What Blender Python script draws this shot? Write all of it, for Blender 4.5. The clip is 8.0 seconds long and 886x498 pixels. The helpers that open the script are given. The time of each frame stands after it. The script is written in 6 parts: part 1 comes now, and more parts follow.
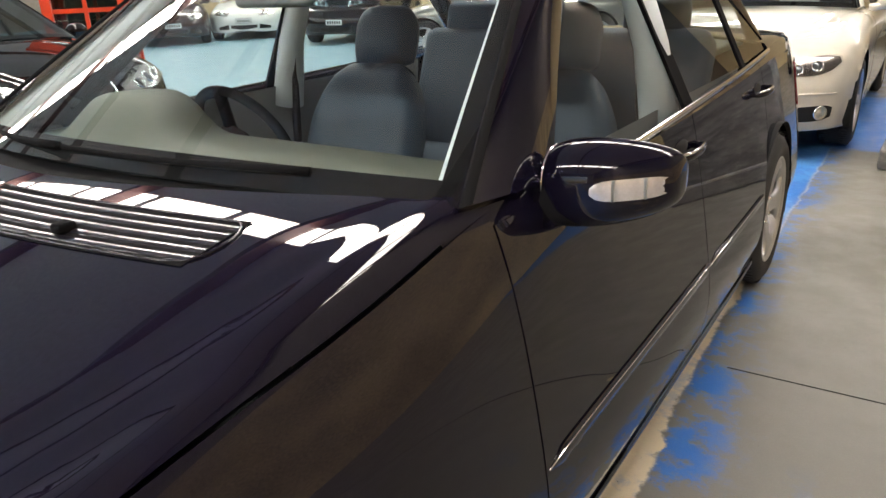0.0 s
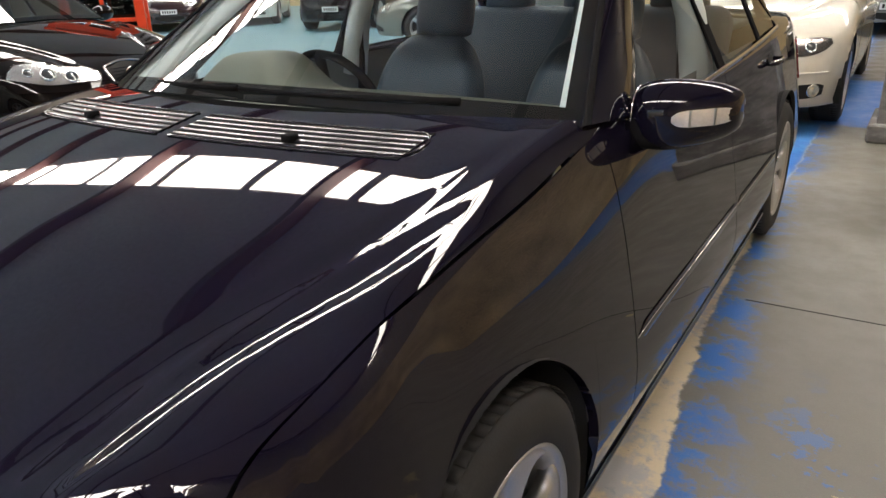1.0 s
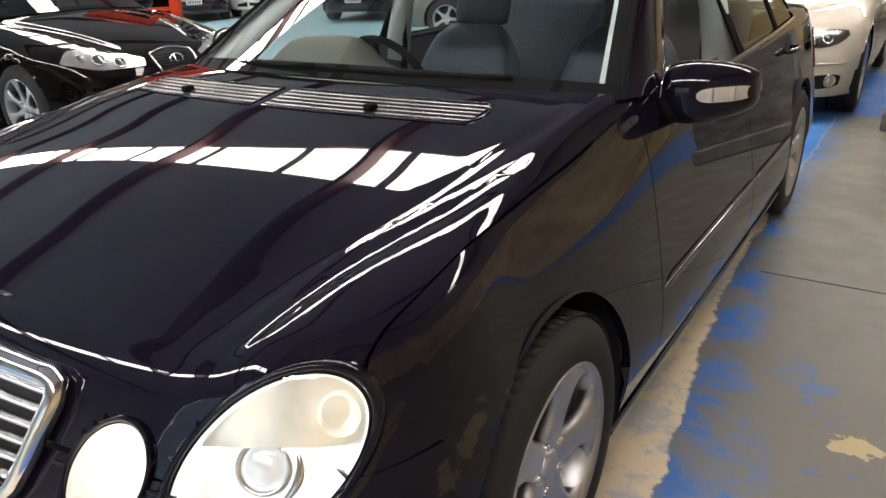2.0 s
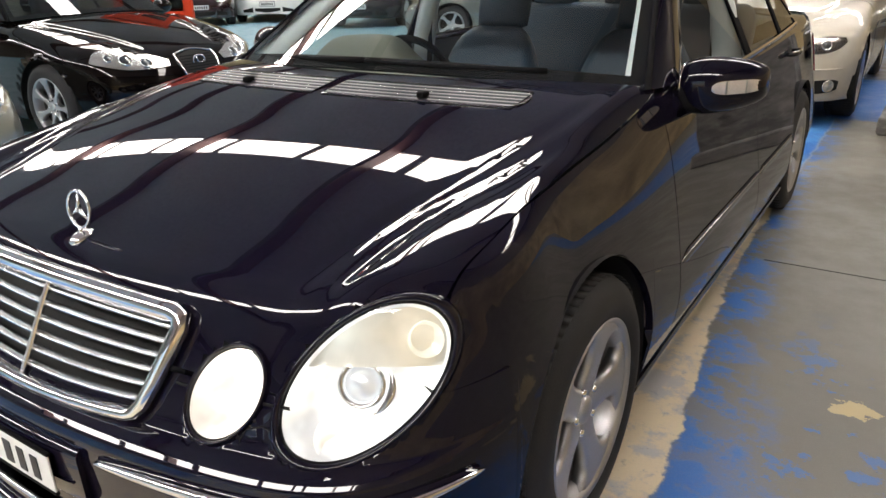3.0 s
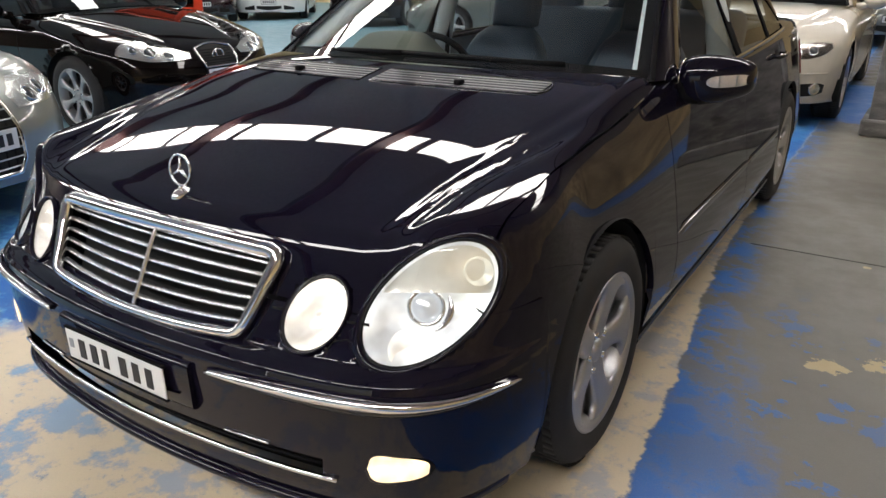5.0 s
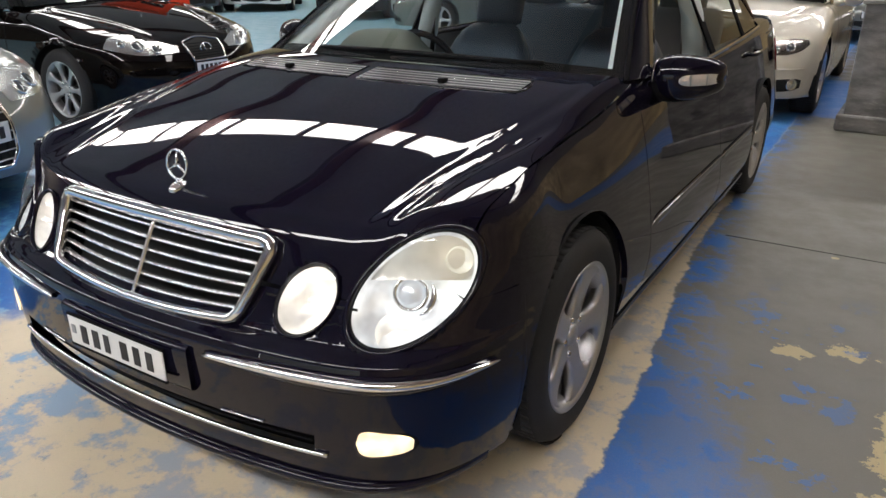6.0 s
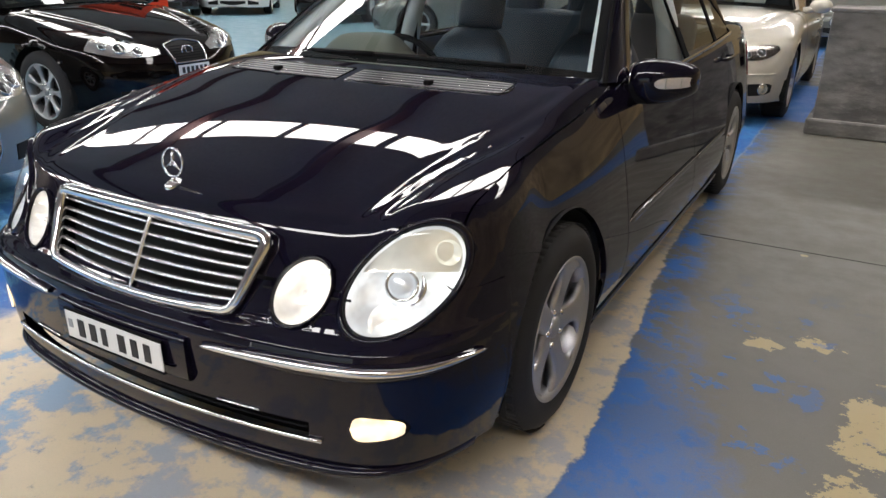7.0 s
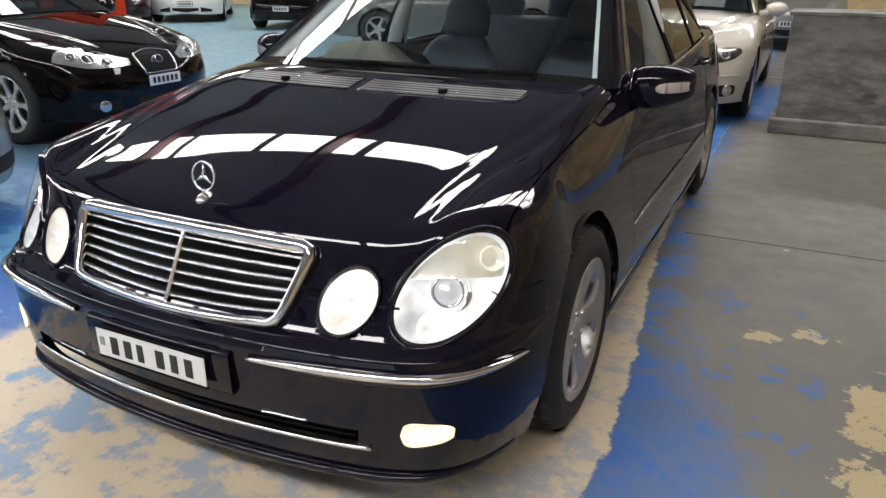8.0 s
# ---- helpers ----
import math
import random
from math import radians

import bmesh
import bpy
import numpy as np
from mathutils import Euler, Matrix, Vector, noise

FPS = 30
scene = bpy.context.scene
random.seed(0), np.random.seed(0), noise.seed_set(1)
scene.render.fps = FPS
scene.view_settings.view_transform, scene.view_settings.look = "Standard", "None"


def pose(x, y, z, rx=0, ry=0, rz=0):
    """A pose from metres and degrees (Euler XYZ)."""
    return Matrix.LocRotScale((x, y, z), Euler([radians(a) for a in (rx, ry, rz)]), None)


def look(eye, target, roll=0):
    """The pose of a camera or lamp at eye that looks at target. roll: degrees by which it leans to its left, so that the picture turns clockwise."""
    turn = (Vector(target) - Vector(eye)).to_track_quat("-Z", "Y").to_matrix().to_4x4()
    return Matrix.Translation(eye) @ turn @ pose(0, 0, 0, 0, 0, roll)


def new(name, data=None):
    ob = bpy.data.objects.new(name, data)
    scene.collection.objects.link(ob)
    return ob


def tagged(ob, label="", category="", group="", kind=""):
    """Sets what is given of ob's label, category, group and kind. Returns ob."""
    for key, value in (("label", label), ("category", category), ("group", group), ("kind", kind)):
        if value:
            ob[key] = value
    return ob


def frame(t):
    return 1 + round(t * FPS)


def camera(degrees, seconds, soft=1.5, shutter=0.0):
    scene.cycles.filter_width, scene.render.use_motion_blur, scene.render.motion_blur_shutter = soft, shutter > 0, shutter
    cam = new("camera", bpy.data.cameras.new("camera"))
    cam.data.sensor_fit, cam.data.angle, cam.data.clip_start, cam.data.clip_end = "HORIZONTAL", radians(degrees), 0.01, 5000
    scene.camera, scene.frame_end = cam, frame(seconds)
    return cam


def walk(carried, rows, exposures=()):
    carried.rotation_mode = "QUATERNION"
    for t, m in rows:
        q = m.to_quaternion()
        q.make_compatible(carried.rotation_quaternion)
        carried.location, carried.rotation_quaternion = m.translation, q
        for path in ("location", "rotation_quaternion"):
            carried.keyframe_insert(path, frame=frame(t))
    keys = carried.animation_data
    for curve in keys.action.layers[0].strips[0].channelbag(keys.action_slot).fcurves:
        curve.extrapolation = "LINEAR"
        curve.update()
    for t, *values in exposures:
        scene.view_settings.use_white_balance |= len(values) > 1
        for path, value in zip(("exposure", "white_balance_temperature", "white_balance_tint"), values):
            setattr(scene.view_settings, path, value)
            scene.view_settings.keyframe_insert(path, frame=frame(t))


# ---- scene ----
cam = camera(63.1, 8.0)
PATH = [
    (0, (1.354, -0.34, 1.301), (0.302, 1.209, 0.596), -2.5),
    (0.5, (1.275, -0.594, 1.294), (0.287, 0.974, 0.542), -1.7),
    (1, (1.319, -0.83, 1.281), (0.314, 0.737, 0.551), -2.1),
    (1.5, (1.36, -0.995, 1.289), (0.339, 0.558, 0.552), -2.0),
    (2.8, (1.385, -1.285, 1.291), (0.342, 0.246, 0.536), -2.0),
    (3, (1.392, -1.348, 1.283), (0.361, 0.203, 0.554), -1.4),
    (3.5, (1.422, -1.451, 1.281), (0.385, 0.101, 0.562), -1.2),
    (4, (1.43, -1.545, 1.282), (0.4, 0.012, 0.563), -0.7),
    (5.5, (1.492, -1.721, 1.311), (0.496, -0.15, 0.577), -0.1),
    (6, (1.526, -1.758, 1.33), (0.55, -0.18, 0.584), 0.1),
    (6.5, (1.56, -1.791, 1.339), (0.598, -0.204, 0.593), -0.0),
    (7, (1.545, -1.84, 1.335), (0.619, -0.227, 0.6), 0.6),
    (7.5, (1.504, -1.893, 1.35), (0.615, -0.258, 0.617), 0.7),
    (8, (1.377, -1.964, 1.352), (0.557, -0.289, 0.628), 0.3),
]
walk(cam, [(t, look(eye, target, roll)) for t, eye, target, roll in PATH],
     [(0, 1.15, 6900, 12), (1, 0.85, 6900, 12), (3, 0.68, 6750, 12), (4, 0.56, 6700, 12), (5.5, 0.2, 6500, 12), (8, 0.3, 6450, 12)])

# ---- light ----
world = bpy.data.worlds.new("world")
scene.world = world
world.use_nodes = True
wn = world.node_tree
sky = wn.nodes.new("ShaderNodeTexSky")
sky.sky_type, sky.sun_disc, sky.sun_elevation, sky.sun_rotation = "NISHITA", False, radians(48), radians(140)
wn.links.new(sky.outputs[0], wn.nodes["Background"].inputs[0])
wn.nodes["Background"].inputs[1].default_value = 0.1


# ---- materials ----
def node_material(name):
    m = bpy.data.materials.new(name)
    m.use_nodes = True
    return m, m.node_tree, m.node_tree.nodes["Principled BSDF"]


def plain(name, colour, rough=0.5, metal=0.0, coat=0.0, vary=0.12, scale=30.0, bump=0.0, spec=0.5, coat_ior=1.5):
    """A surface with two scales of tone variation, roughness variation and optional relief."""
    m, t, b = node_material(name)
    b.inputs["Metallic"].default_value, b.inputs["Coat Weight"].default_value = metal, coat
    b.inputs["Coat Roughness"].default_value, b.inputs["Coat IOR"].default_value = 0.02, coat_ior
    b.inputs["Specular IOR Level"].default_value = spec
    pos = t.nodes.new("ShaderNodeTexCoord")
    fine, wide = t.nodes.new("ShaderNodeTexNoise"), t.nodes.new("ShaderNodeTexNoise")
    fine.inputs["Scale"].default_value, wide.inputs["Scale"].default_value = scale * 6, scale * 0.2
    fine.inputs["Detail"].default_value = wide.inputs["Detail"].default_value = 4
    for n in (fine, wide):
        t.links.new(pos.outputs["Object"], n.inputs["Vector"])
    add = t.nodes.new("ShaderNodeMath")
    add.operation = "ADD"
    t.links.new(fine.outputs["Fac"], add.inputs[0])
    t.links.new(wide.outputs["Fac"], add.inputs[1])
    ramp = t.nodes.new("ShaderNodeMapRange")
    ramp.inputs["From Min"].default_value, ramp.inputs["From Max"].default_value = 0.6, 1.4
    ramp.inputs["To Min"].default_value, ramp.inputs["To Max"].default_value = 1 - vary, 1 + vary
    t.links.new(add.outputs[0], ramp.inputs["Value"])
    mul = t.nodes.new("ShaderNodeVectorMath")
    mul.operation = "SCALE"
    mul.inputs[0].default_value = colour
    t.links.new(ramp.outputs[0], mul.inputs["Scale"])
    t.links.new(mul.outputs[0], b.inputs["Base Color"])
    rr = t.nodes.new("ShaderNodeMapRange")
    rr.inputs["To Min"].default_value, rr.inputs["To Max"].default_value = rough * 0.85, min(1, rough * 1.15)
    t.links.new(wide.outputs["Fac"], rr.inputs["Value"])
    t.links.new(rr.outputs[0], b.inputs["Roughness"])
    if bump:
        bp = t.nodes.new("ShaderNodeBump")
        bp.inputs["Strength"].default_value, bp.inputs["Distance"].default_value = 0.6, bump
        t.links.new(fine.outputs["Fac"], bp.inputs["Height"])
        t.links.new(bp.outputs[0], b.inputs["Normal"])
    return m


def glow(name, colour, strength):
    m, t, b = node_material(name)
    b.inputs["Base Color"].default_value = (*colour, 1)
    b.inputs["Emission Color"].default_value = (*colour, 1)
    b.inputs["Emission Strength"].default_value = strength
    return m


def lamp_glow(name, colour, low, high):
    """A lit reflector: bright metal whose glow varies over its facets."""
    m, t, b = node_material(name)
    b.inputs["Base Color"].default_value = (*colour, 1)
    b.inputs["Roughness"].default_value, b.inputs["Metallic"].default_value = 0.25, 0.6
    b.inputs["Emission Color"].default_value = (*colour, 1)
    pos, cell, rng = t.nodes.new("ShaderNodeTexCoord"), t.nodes.new("ShaderNodeTexNoise"), t.nodes.new("ShaderNodeMapRange")
    cell.inputs["Scale"].default_value, cell.inputs["Detail"].default_value = 16.0, 2.0
    t.links.new(pos.outputs["Object"], cell.inputs["Vector"])
    t.links.new(cell.outputs["Fac"], rng.inputs["Value"])
    for k, v in (("From Min", 0.35), ("From Max", 0.65), ("To Min", low), ("To Max", high)):
        rng.inputs[k].default_value = v
    t.links.new(rng.outputs[0], b.inputs["Emission Strength"])
    bp = t.nodes.new("ShaderNodeBump")
    bp.inputs["Strength"].default_value, bp.inputs["Distance"].default_value = 0.4, 0.004
    t.links.new(cell.outputs["Fac"], bp.inputs["Height"])
    t.links.new(bp.outputs[0], b.inputs["Normal"])
    return m


def clear(name, colour, rough=0.0, base=0.06, dust=0.0):
    """Thin clear pane: see-through, with a mirror share that grows towards grazing view as on real glass."""
    m, t, b = node_material(name)
    t.nodes.remove(b)
    out = t.nodes["Material Output"]
    see, gloss, mix, lay = (t.nodes.new(k) for k in ("ShaderNodeBsdfTransparent", "ShaderNodeBsdfGlossy", "ShaderNodeMixShader", "ShaderNodeLayerWeight"))
    see.inputs[0].default_value = (*colour, 1)
    gloss.inputs["Roughness"].default_value = rough
    lay.inputs["Blend"].default_value = 0.5
    power, share = t.nodes.new("ShaderNodeMath"), t.nodes.new("ShaderNodeMath")
    power.operation, share.operation = "POWER", "MULTIPLY_ADD"
    power.inputs[1].default_value = 5.0
    share.inputs[1].default_value, share.inputs[2].default_value = 0.94 - base, base
    for x, y in ((lay.outputs["Facing"], power.inputs[0]), (power.outputs[0], share.inputs[0]), (share.outputs[0], mix.inputs[0]),
                 (see.outputs[0], mix.inputs[1]), (gloss.outputs[0], mix.inputs[2]), (mix.outputs[0], out.inputs[0])):
        t.links.new(x, y)
    if dust:
        film, veil, spots, amount = (t.nodes.new(k) for k in ("ShaderNodeBsdfDiffuse", "ShaderNodeMixShader", "ShaderNodeTexNoise", "ShaderNodeMapRange"))
        film.inputs[0].default_value = (0.75, 0.78, 0.76, 1)
        spots.inputs["Scale"].default_value, spots.inputs["Detail"].default_value = 9.0, 6.0
        amount.inputs["To Min"].default_value, amount.inputs["To Max"].default_value = dust * 0.5, dust * 1.5
        for x, y in ((spots.outputs["Fac"], amount.inputs["Value"]), (amount.outputs[0], veil.inputs[0]), (mix.outputs[0], veil.inputs[1]), (film.outputs[0], veil.inputs[2]), (veil.outputs[0], out.inputs[0])):
            t.links.new(x, y)
    return m


PAINT = plain("midnight_paint", (0.0055, 0.0045, 0.0120), 0.45, 0.0, 1.0, 0.25, 40, 0.0, 0.0, 1.43)
BLACK_PAINT = plain("black_paint", (0.004, 0.003, 0.003), 0.4, 0.0, 1.0, 0.2, 40, 0.0, 0.0, 1.38)
SILVER = plain("silver_paint", (0.19, 0.20, 0.18), 0.35, 0.5, 1.0, 0.08, 60)
CHAMPAGNE = plain("champagne_paint", (0.64, 0.595, 0.50), 0.35, 0.2, 1.0, 0.08, 60)
WHITE_PAINT = plain("white_paint", (0.78, 0.78, 0.76), 0.3, 0.0, 1.0, 0.05, 40)
CHROME = plain("chrome", (0.82, 0.81, 0.80), 0.08, 1.0, 0.0, 0.04, 30)
ALLOY = plain("alloy", (0.52, 0.52, 0.53), 0.38, 0.85, 0.0, 0.10, 40, 0.0003)
RUBBER = plain("rubber", (0.016, 0.016, 0.017), 0.75, 0.0, 0.0, 0.3, 40, 0.0006)
TRIM = plain("black_trim", (0.009, 0.009, 0.010), 0.85, 0.0, 0.0, 0.2, 60, 0.0, 0.06)
VENT = plain("vent_lacquer", (0.010, 0.009, 0.014), 0.30, 0.0, 1.0, 0.1, 40, 0.0, 0.2, 1.6)
DARK = plain("dark_void", (0.006, 0.006, 0.006), 0.9, 0.0, 0.0, 0.2, 20)
LEATHER = plain("dark_leather", (0.042, 0.065, 0.092), 0.5, 0.0, 0.0, 0.2, 30, 0.0, 0.3)
TRIM_GREY = plain("grey_trim", (0.20, 0.21, 0.21), 0.6, 0.0, 0.0, 0.1, 40, 0.0004)
TRIM_PALE = plain("pale_trim", (0.68, 0.74, 0.76), 0.6, 0.0, 0.0, 0.08, 40, 0.0004)
SATIN = plain("satin_chrome", (0.86, 0.86, 0.86), 0.24, 1.0, 0.0, 0.05, 30)
DASH = plain("dash_plastic", (0.125, 0.138, 0.108), 0.65, 0.0, 0.0, 0.15, 60, 0.0006)
GLASS = clear("window_glass", (0.80, 0.84, 0.83), 0.0, 0.035)
SCREEN = clear("windscreen_glass", (0.93, 0.97, 0.955), 0.0, 0.055)
LENS = clear("lamp_lens", (0.95, 0.96, 0.96), 0.02, 0.05)
LAMP_WHITE = lamp_glow("lit_reflector", (1.0, 0.96, 0.89), 0.24, 0.50)
LAMP_DIM = lamp_glow("half_lit_reflector", (0.94, 0.96, 0.97), 0.20, 0.52)
# brow and indicator bowl are no sources; this glow stands for lamplight on them
LAMP_CREAM = lamp_glow("lit_frosted_brow", (0.95, 0.94, 0.84), 0.14, 0.26)
PROJECTOR = lamp_glow("lit_projector_glass", (0.80, 0.84, 0.88), 0.22, 0.36)
LAMP_WARM = lamp_glow("lit_fog_reflector", (1.0, 0.80, 0.48), 0.6, 1.6)
SKYLIGHT = glow("skylight_sheet", (1.0, 0.97, 0.92), 15.0)
# front strip, out of view: extra glow added to brighten floor and nose
SKYLIGHT_BOOSTED = glow("boosted_skylight_sheet", (1.0, 0.98, 0.95), 22.0)
REFLECTOR = plain("reflector", (0.75, 0.75, 0.72), 0.22, 0.9, 0.0, 0.06, 60)
PLATE_WHITE = plain("plate_white", (0.75, 0.76, 0.76), 0.35, 0.0, 0.3, 0.05, 60)
INK = plain("plate_ink", (0.01, 0.01, 0.012), 0.5)


# ---- building tools ----
def part(name, bm, material, parent=None, label="", smooth=True):
    """Links a bmesh as one mesh object, under a thing or part if one is given."""
    me = bpy.data.meshes.new(name)
    bm.to_mesh(me)
    bm.free()
    me.materials.append(material)
    me.polygons.foreach_set("use_smooth", [smooth] * len(me.polygons))
    ob = new(name, me)
    ob.parent = parent
    return tagged(ob, label)


def mesh_part(name, verts, faces, material, parent=None, label="", smooth=True):
    me = bpy.data.meshes.new(name)
    me.from_pydata([tuple(map(float, v)) for v in verts], [], faces)
    me.materials.append(material)
    me.polygons.foreach_set("use_smooth", [smooth] * len(me.polygons))
    ob = new(name, me)
    ob.parent = parent
    return tagged(ob, label)


def thing(name, label, category, m=None, group="", kind=""):
    ob = new(name)
    if m is not None:
        ob.matrix_basis = m
    return tagged(ob, label, category, group, kind)


def box(bm, size, at=(0, 0, 0), bevel=0.0, turn=(0, 0, 0), segments=2):
    made = bmesh.ops.create_cube(bm, size=1.0, matrix=pose(*at, *turn) @ Matrix.Diagonal((*size, 1)))["verts"]
    if bevel:
        edges = list({e for v in made for e in v.link_edges})
        bmesh.ops.bevel(bm, geom=edges, offset=bevel, segments=segments, affect="EDGES", profile=0.5)
    return bm


def turned(bm, profile, m=Matrix(), steps=48):
    """A body of revolution about local z from (radius, height) pairs."""
    rings = [[bm.verts.new(m @ Vector((r * math.cos(2 * math.pi * i / steps), r * math.sin(2 * math.pi * i / steps), h))) for i in range(steps)] for r, h in profile]
    for a, b in zip(rings, rings[1:]):
        for i in range(steps):
            j = (i + 1) % steps
            bm.faces.new((a[i], a[j], b[j], b[i]))
    return bm


def tube(bm, pts, radius, steps=8, closed=False):
    """A round bar along points; radius may be a number or one per point."""
    pts = [Vector([float(c) for c in p]) for p in pts]
    n = len(pts)
    radii = [float(radius)] * n if isinstance(radius, (int, float)) else [float(r) for r in radius]
    rings, side = [], None
    for i, p in enumerate(pts):
        a, b = (pts[i - 1], pts[(i + 1) % n]) if closed else (pts[max(i - 1, 0)], pts[min(i + 1, n - 1)])
        d = (b - a).normalized()
        if side is None:
            side = d.orthogonal().normalized()
        side = (side - d * side.dot(d)).normalized()
        up = d.cross(side)
        rings.append([bm.verts.new(p + radii[i] * (math.cos(2 * math.pi * k / steps) * side + math.sin(2 * math.pi * k / steps) * up)) for k in range(steps)])
    for i in range(n if closed else n - 1):
        a, b = rings[i], rings[(i + 1) % n]
        for k in range(steps):
            j = (k + 1) % steps
            bm.faces.new((a[k], a[j], b[j], b[k]))
    if not closed:
        bm.faces.new(rings[0][::-1])
        bm.faces.new(rings[-1])
    return bm


def curve(*pts):
    """A smooth curve y(x) through a few knots."""
    xs, ys = np.array([p[0] for p in pts], float), np.array([p[1] for p in pts], float)
    d = np.diff(ys) / np.diff(xs)
    m = np.concatenate([[d[0]], (d[1:] + d[:-1]) / 2, [d[-1]]])
    flat = np.concatenate([[False], d[1:] * d[:-1] <= 0, [False]])
    m[flat] = 0

    def f(x):
        x = np.clip(np.asarray(x, float), xs[0], xs[-1])
        i = np.clip(np.searchsorted(xs, x) - 1, 0, len(xs) - 2)
        h = xs[i + 1] - xs[i]
        t = (x - xs[i]) / h
        return (2 * t**3 - 3 * t**2 + 1) * ys[i] + (t**3 - 2 * t**2 + t) * h * m[i] + (-2 * t**3 + 3 * t**2) * ys[i + 1] + (t**3 - t**2) * h * m[i + 1]
    return f


def smax(a, b, k):
    h = np.clip(0.5 + 0.5 * (a - b) / k, 0, 1)
    return b + (a - b) * h + k * h * (1 - h)


def step01(t):
    t = np.clip(t, 0, 1)
    return t * t * (3 - 2 * t)


def cast(f, origin, way, far=1.6, steps=56):
    """Where rays from inside a body leave it."""
    origin, way = np.broadcast_arrays(np.asarray(origin, float), np.asarray(way, float))
    lo = np.zeros(origin.shape[:-1])
    hi = np.full(lo.shape, far)
    done = np.zeros(lo.shape, bool)
    for d in np.linspace(0, far, steps)[1:]:
        out = f(origin + way * d) > 0
        new_hit = out & ~done
        hi[new_hit] = d
        lo[~out & ~done] = d
        done |= out
    for _ in range(22):
        mid = (lo + hi) / 2
        out = f(origin + way * mid[..., None]) > 0
        hi, lo = np.where(out, mid, hi), np.where(out, lo, mid)
    return origin + way * hi[..., None]


def grid_faces(n, m, closed=False, keep=None):
    faces = []
    for i in range(n if closed else n - 1):
        k = (i + 1) % n
        for j in range(m - 1):
            if keep is None or keep[i, j]:
                faces.append((i * m + j, k * m + j, k * m + j + 1, i * m + j + 1))
    return faces


def panel(name, P, material, parent, label="", flange=0.018, keep=None, inward=(0, 0.6, 0.5)):
    """A sheet-metal panel from a grid of points, with a folded edge all round; it faces away from the point inward."""
    n, m = P.shape[:2]
    du, dv = np.gradient(P, axis=0), np.gradient(P, axis=1)
    N = np.cross(du, dv)
    N /= np.maximum(np.linalg.norm(N, axis=-1, keepdims=True), 1e-9)
    centre = P.reshape(-1, 3).mean(0)
    away = np.array([centre[0] if abs(centre[0]) > 0.3 else 0, centre[1] - inward[1], centre[2] - inward[2]])
    turn = (N * away).sum() < 0
    if turn:
        N = -N
    V = [tuple(v) for v in P.reshape(-1, 3)]
    F = grid_faces(n, m, keep=keep)
    if turn:
        F = [f[::-1] for f in F]
    if flange:
        loop = [(i, 0) for i in range(n)] + [(n - 1, j) for j in range(1, m)] + [(i, m - 1) for i in range(n - 2, -1, -1)] + [(0, j) for j in range(m - 2, 0, -1)]
        a = len(V)
        V += [tuple(P[i, j]) for i, j in loop] + [tuple(P[i, j] - N[i, j] * flange) for i, j in loop]
        L = len(loop)
        for k in range(L):
            (i0, j0), (i1, j1) = loop[k], loop[(k + 1) % L]
            if keep is not None and not keep[min(i0, i1, n - 2), min(j0, j1, m - 2)]:
                continue
            q = (a + k, a + (k + 1) % L, a + L + (k + 1) % L, a + L + k)
            F.append(q[::-1] if turn else q)
    return mesh_part(name, V, F, material, parent, label)


def mirrored(P):
    return P * np.array([-1, 1, 1])


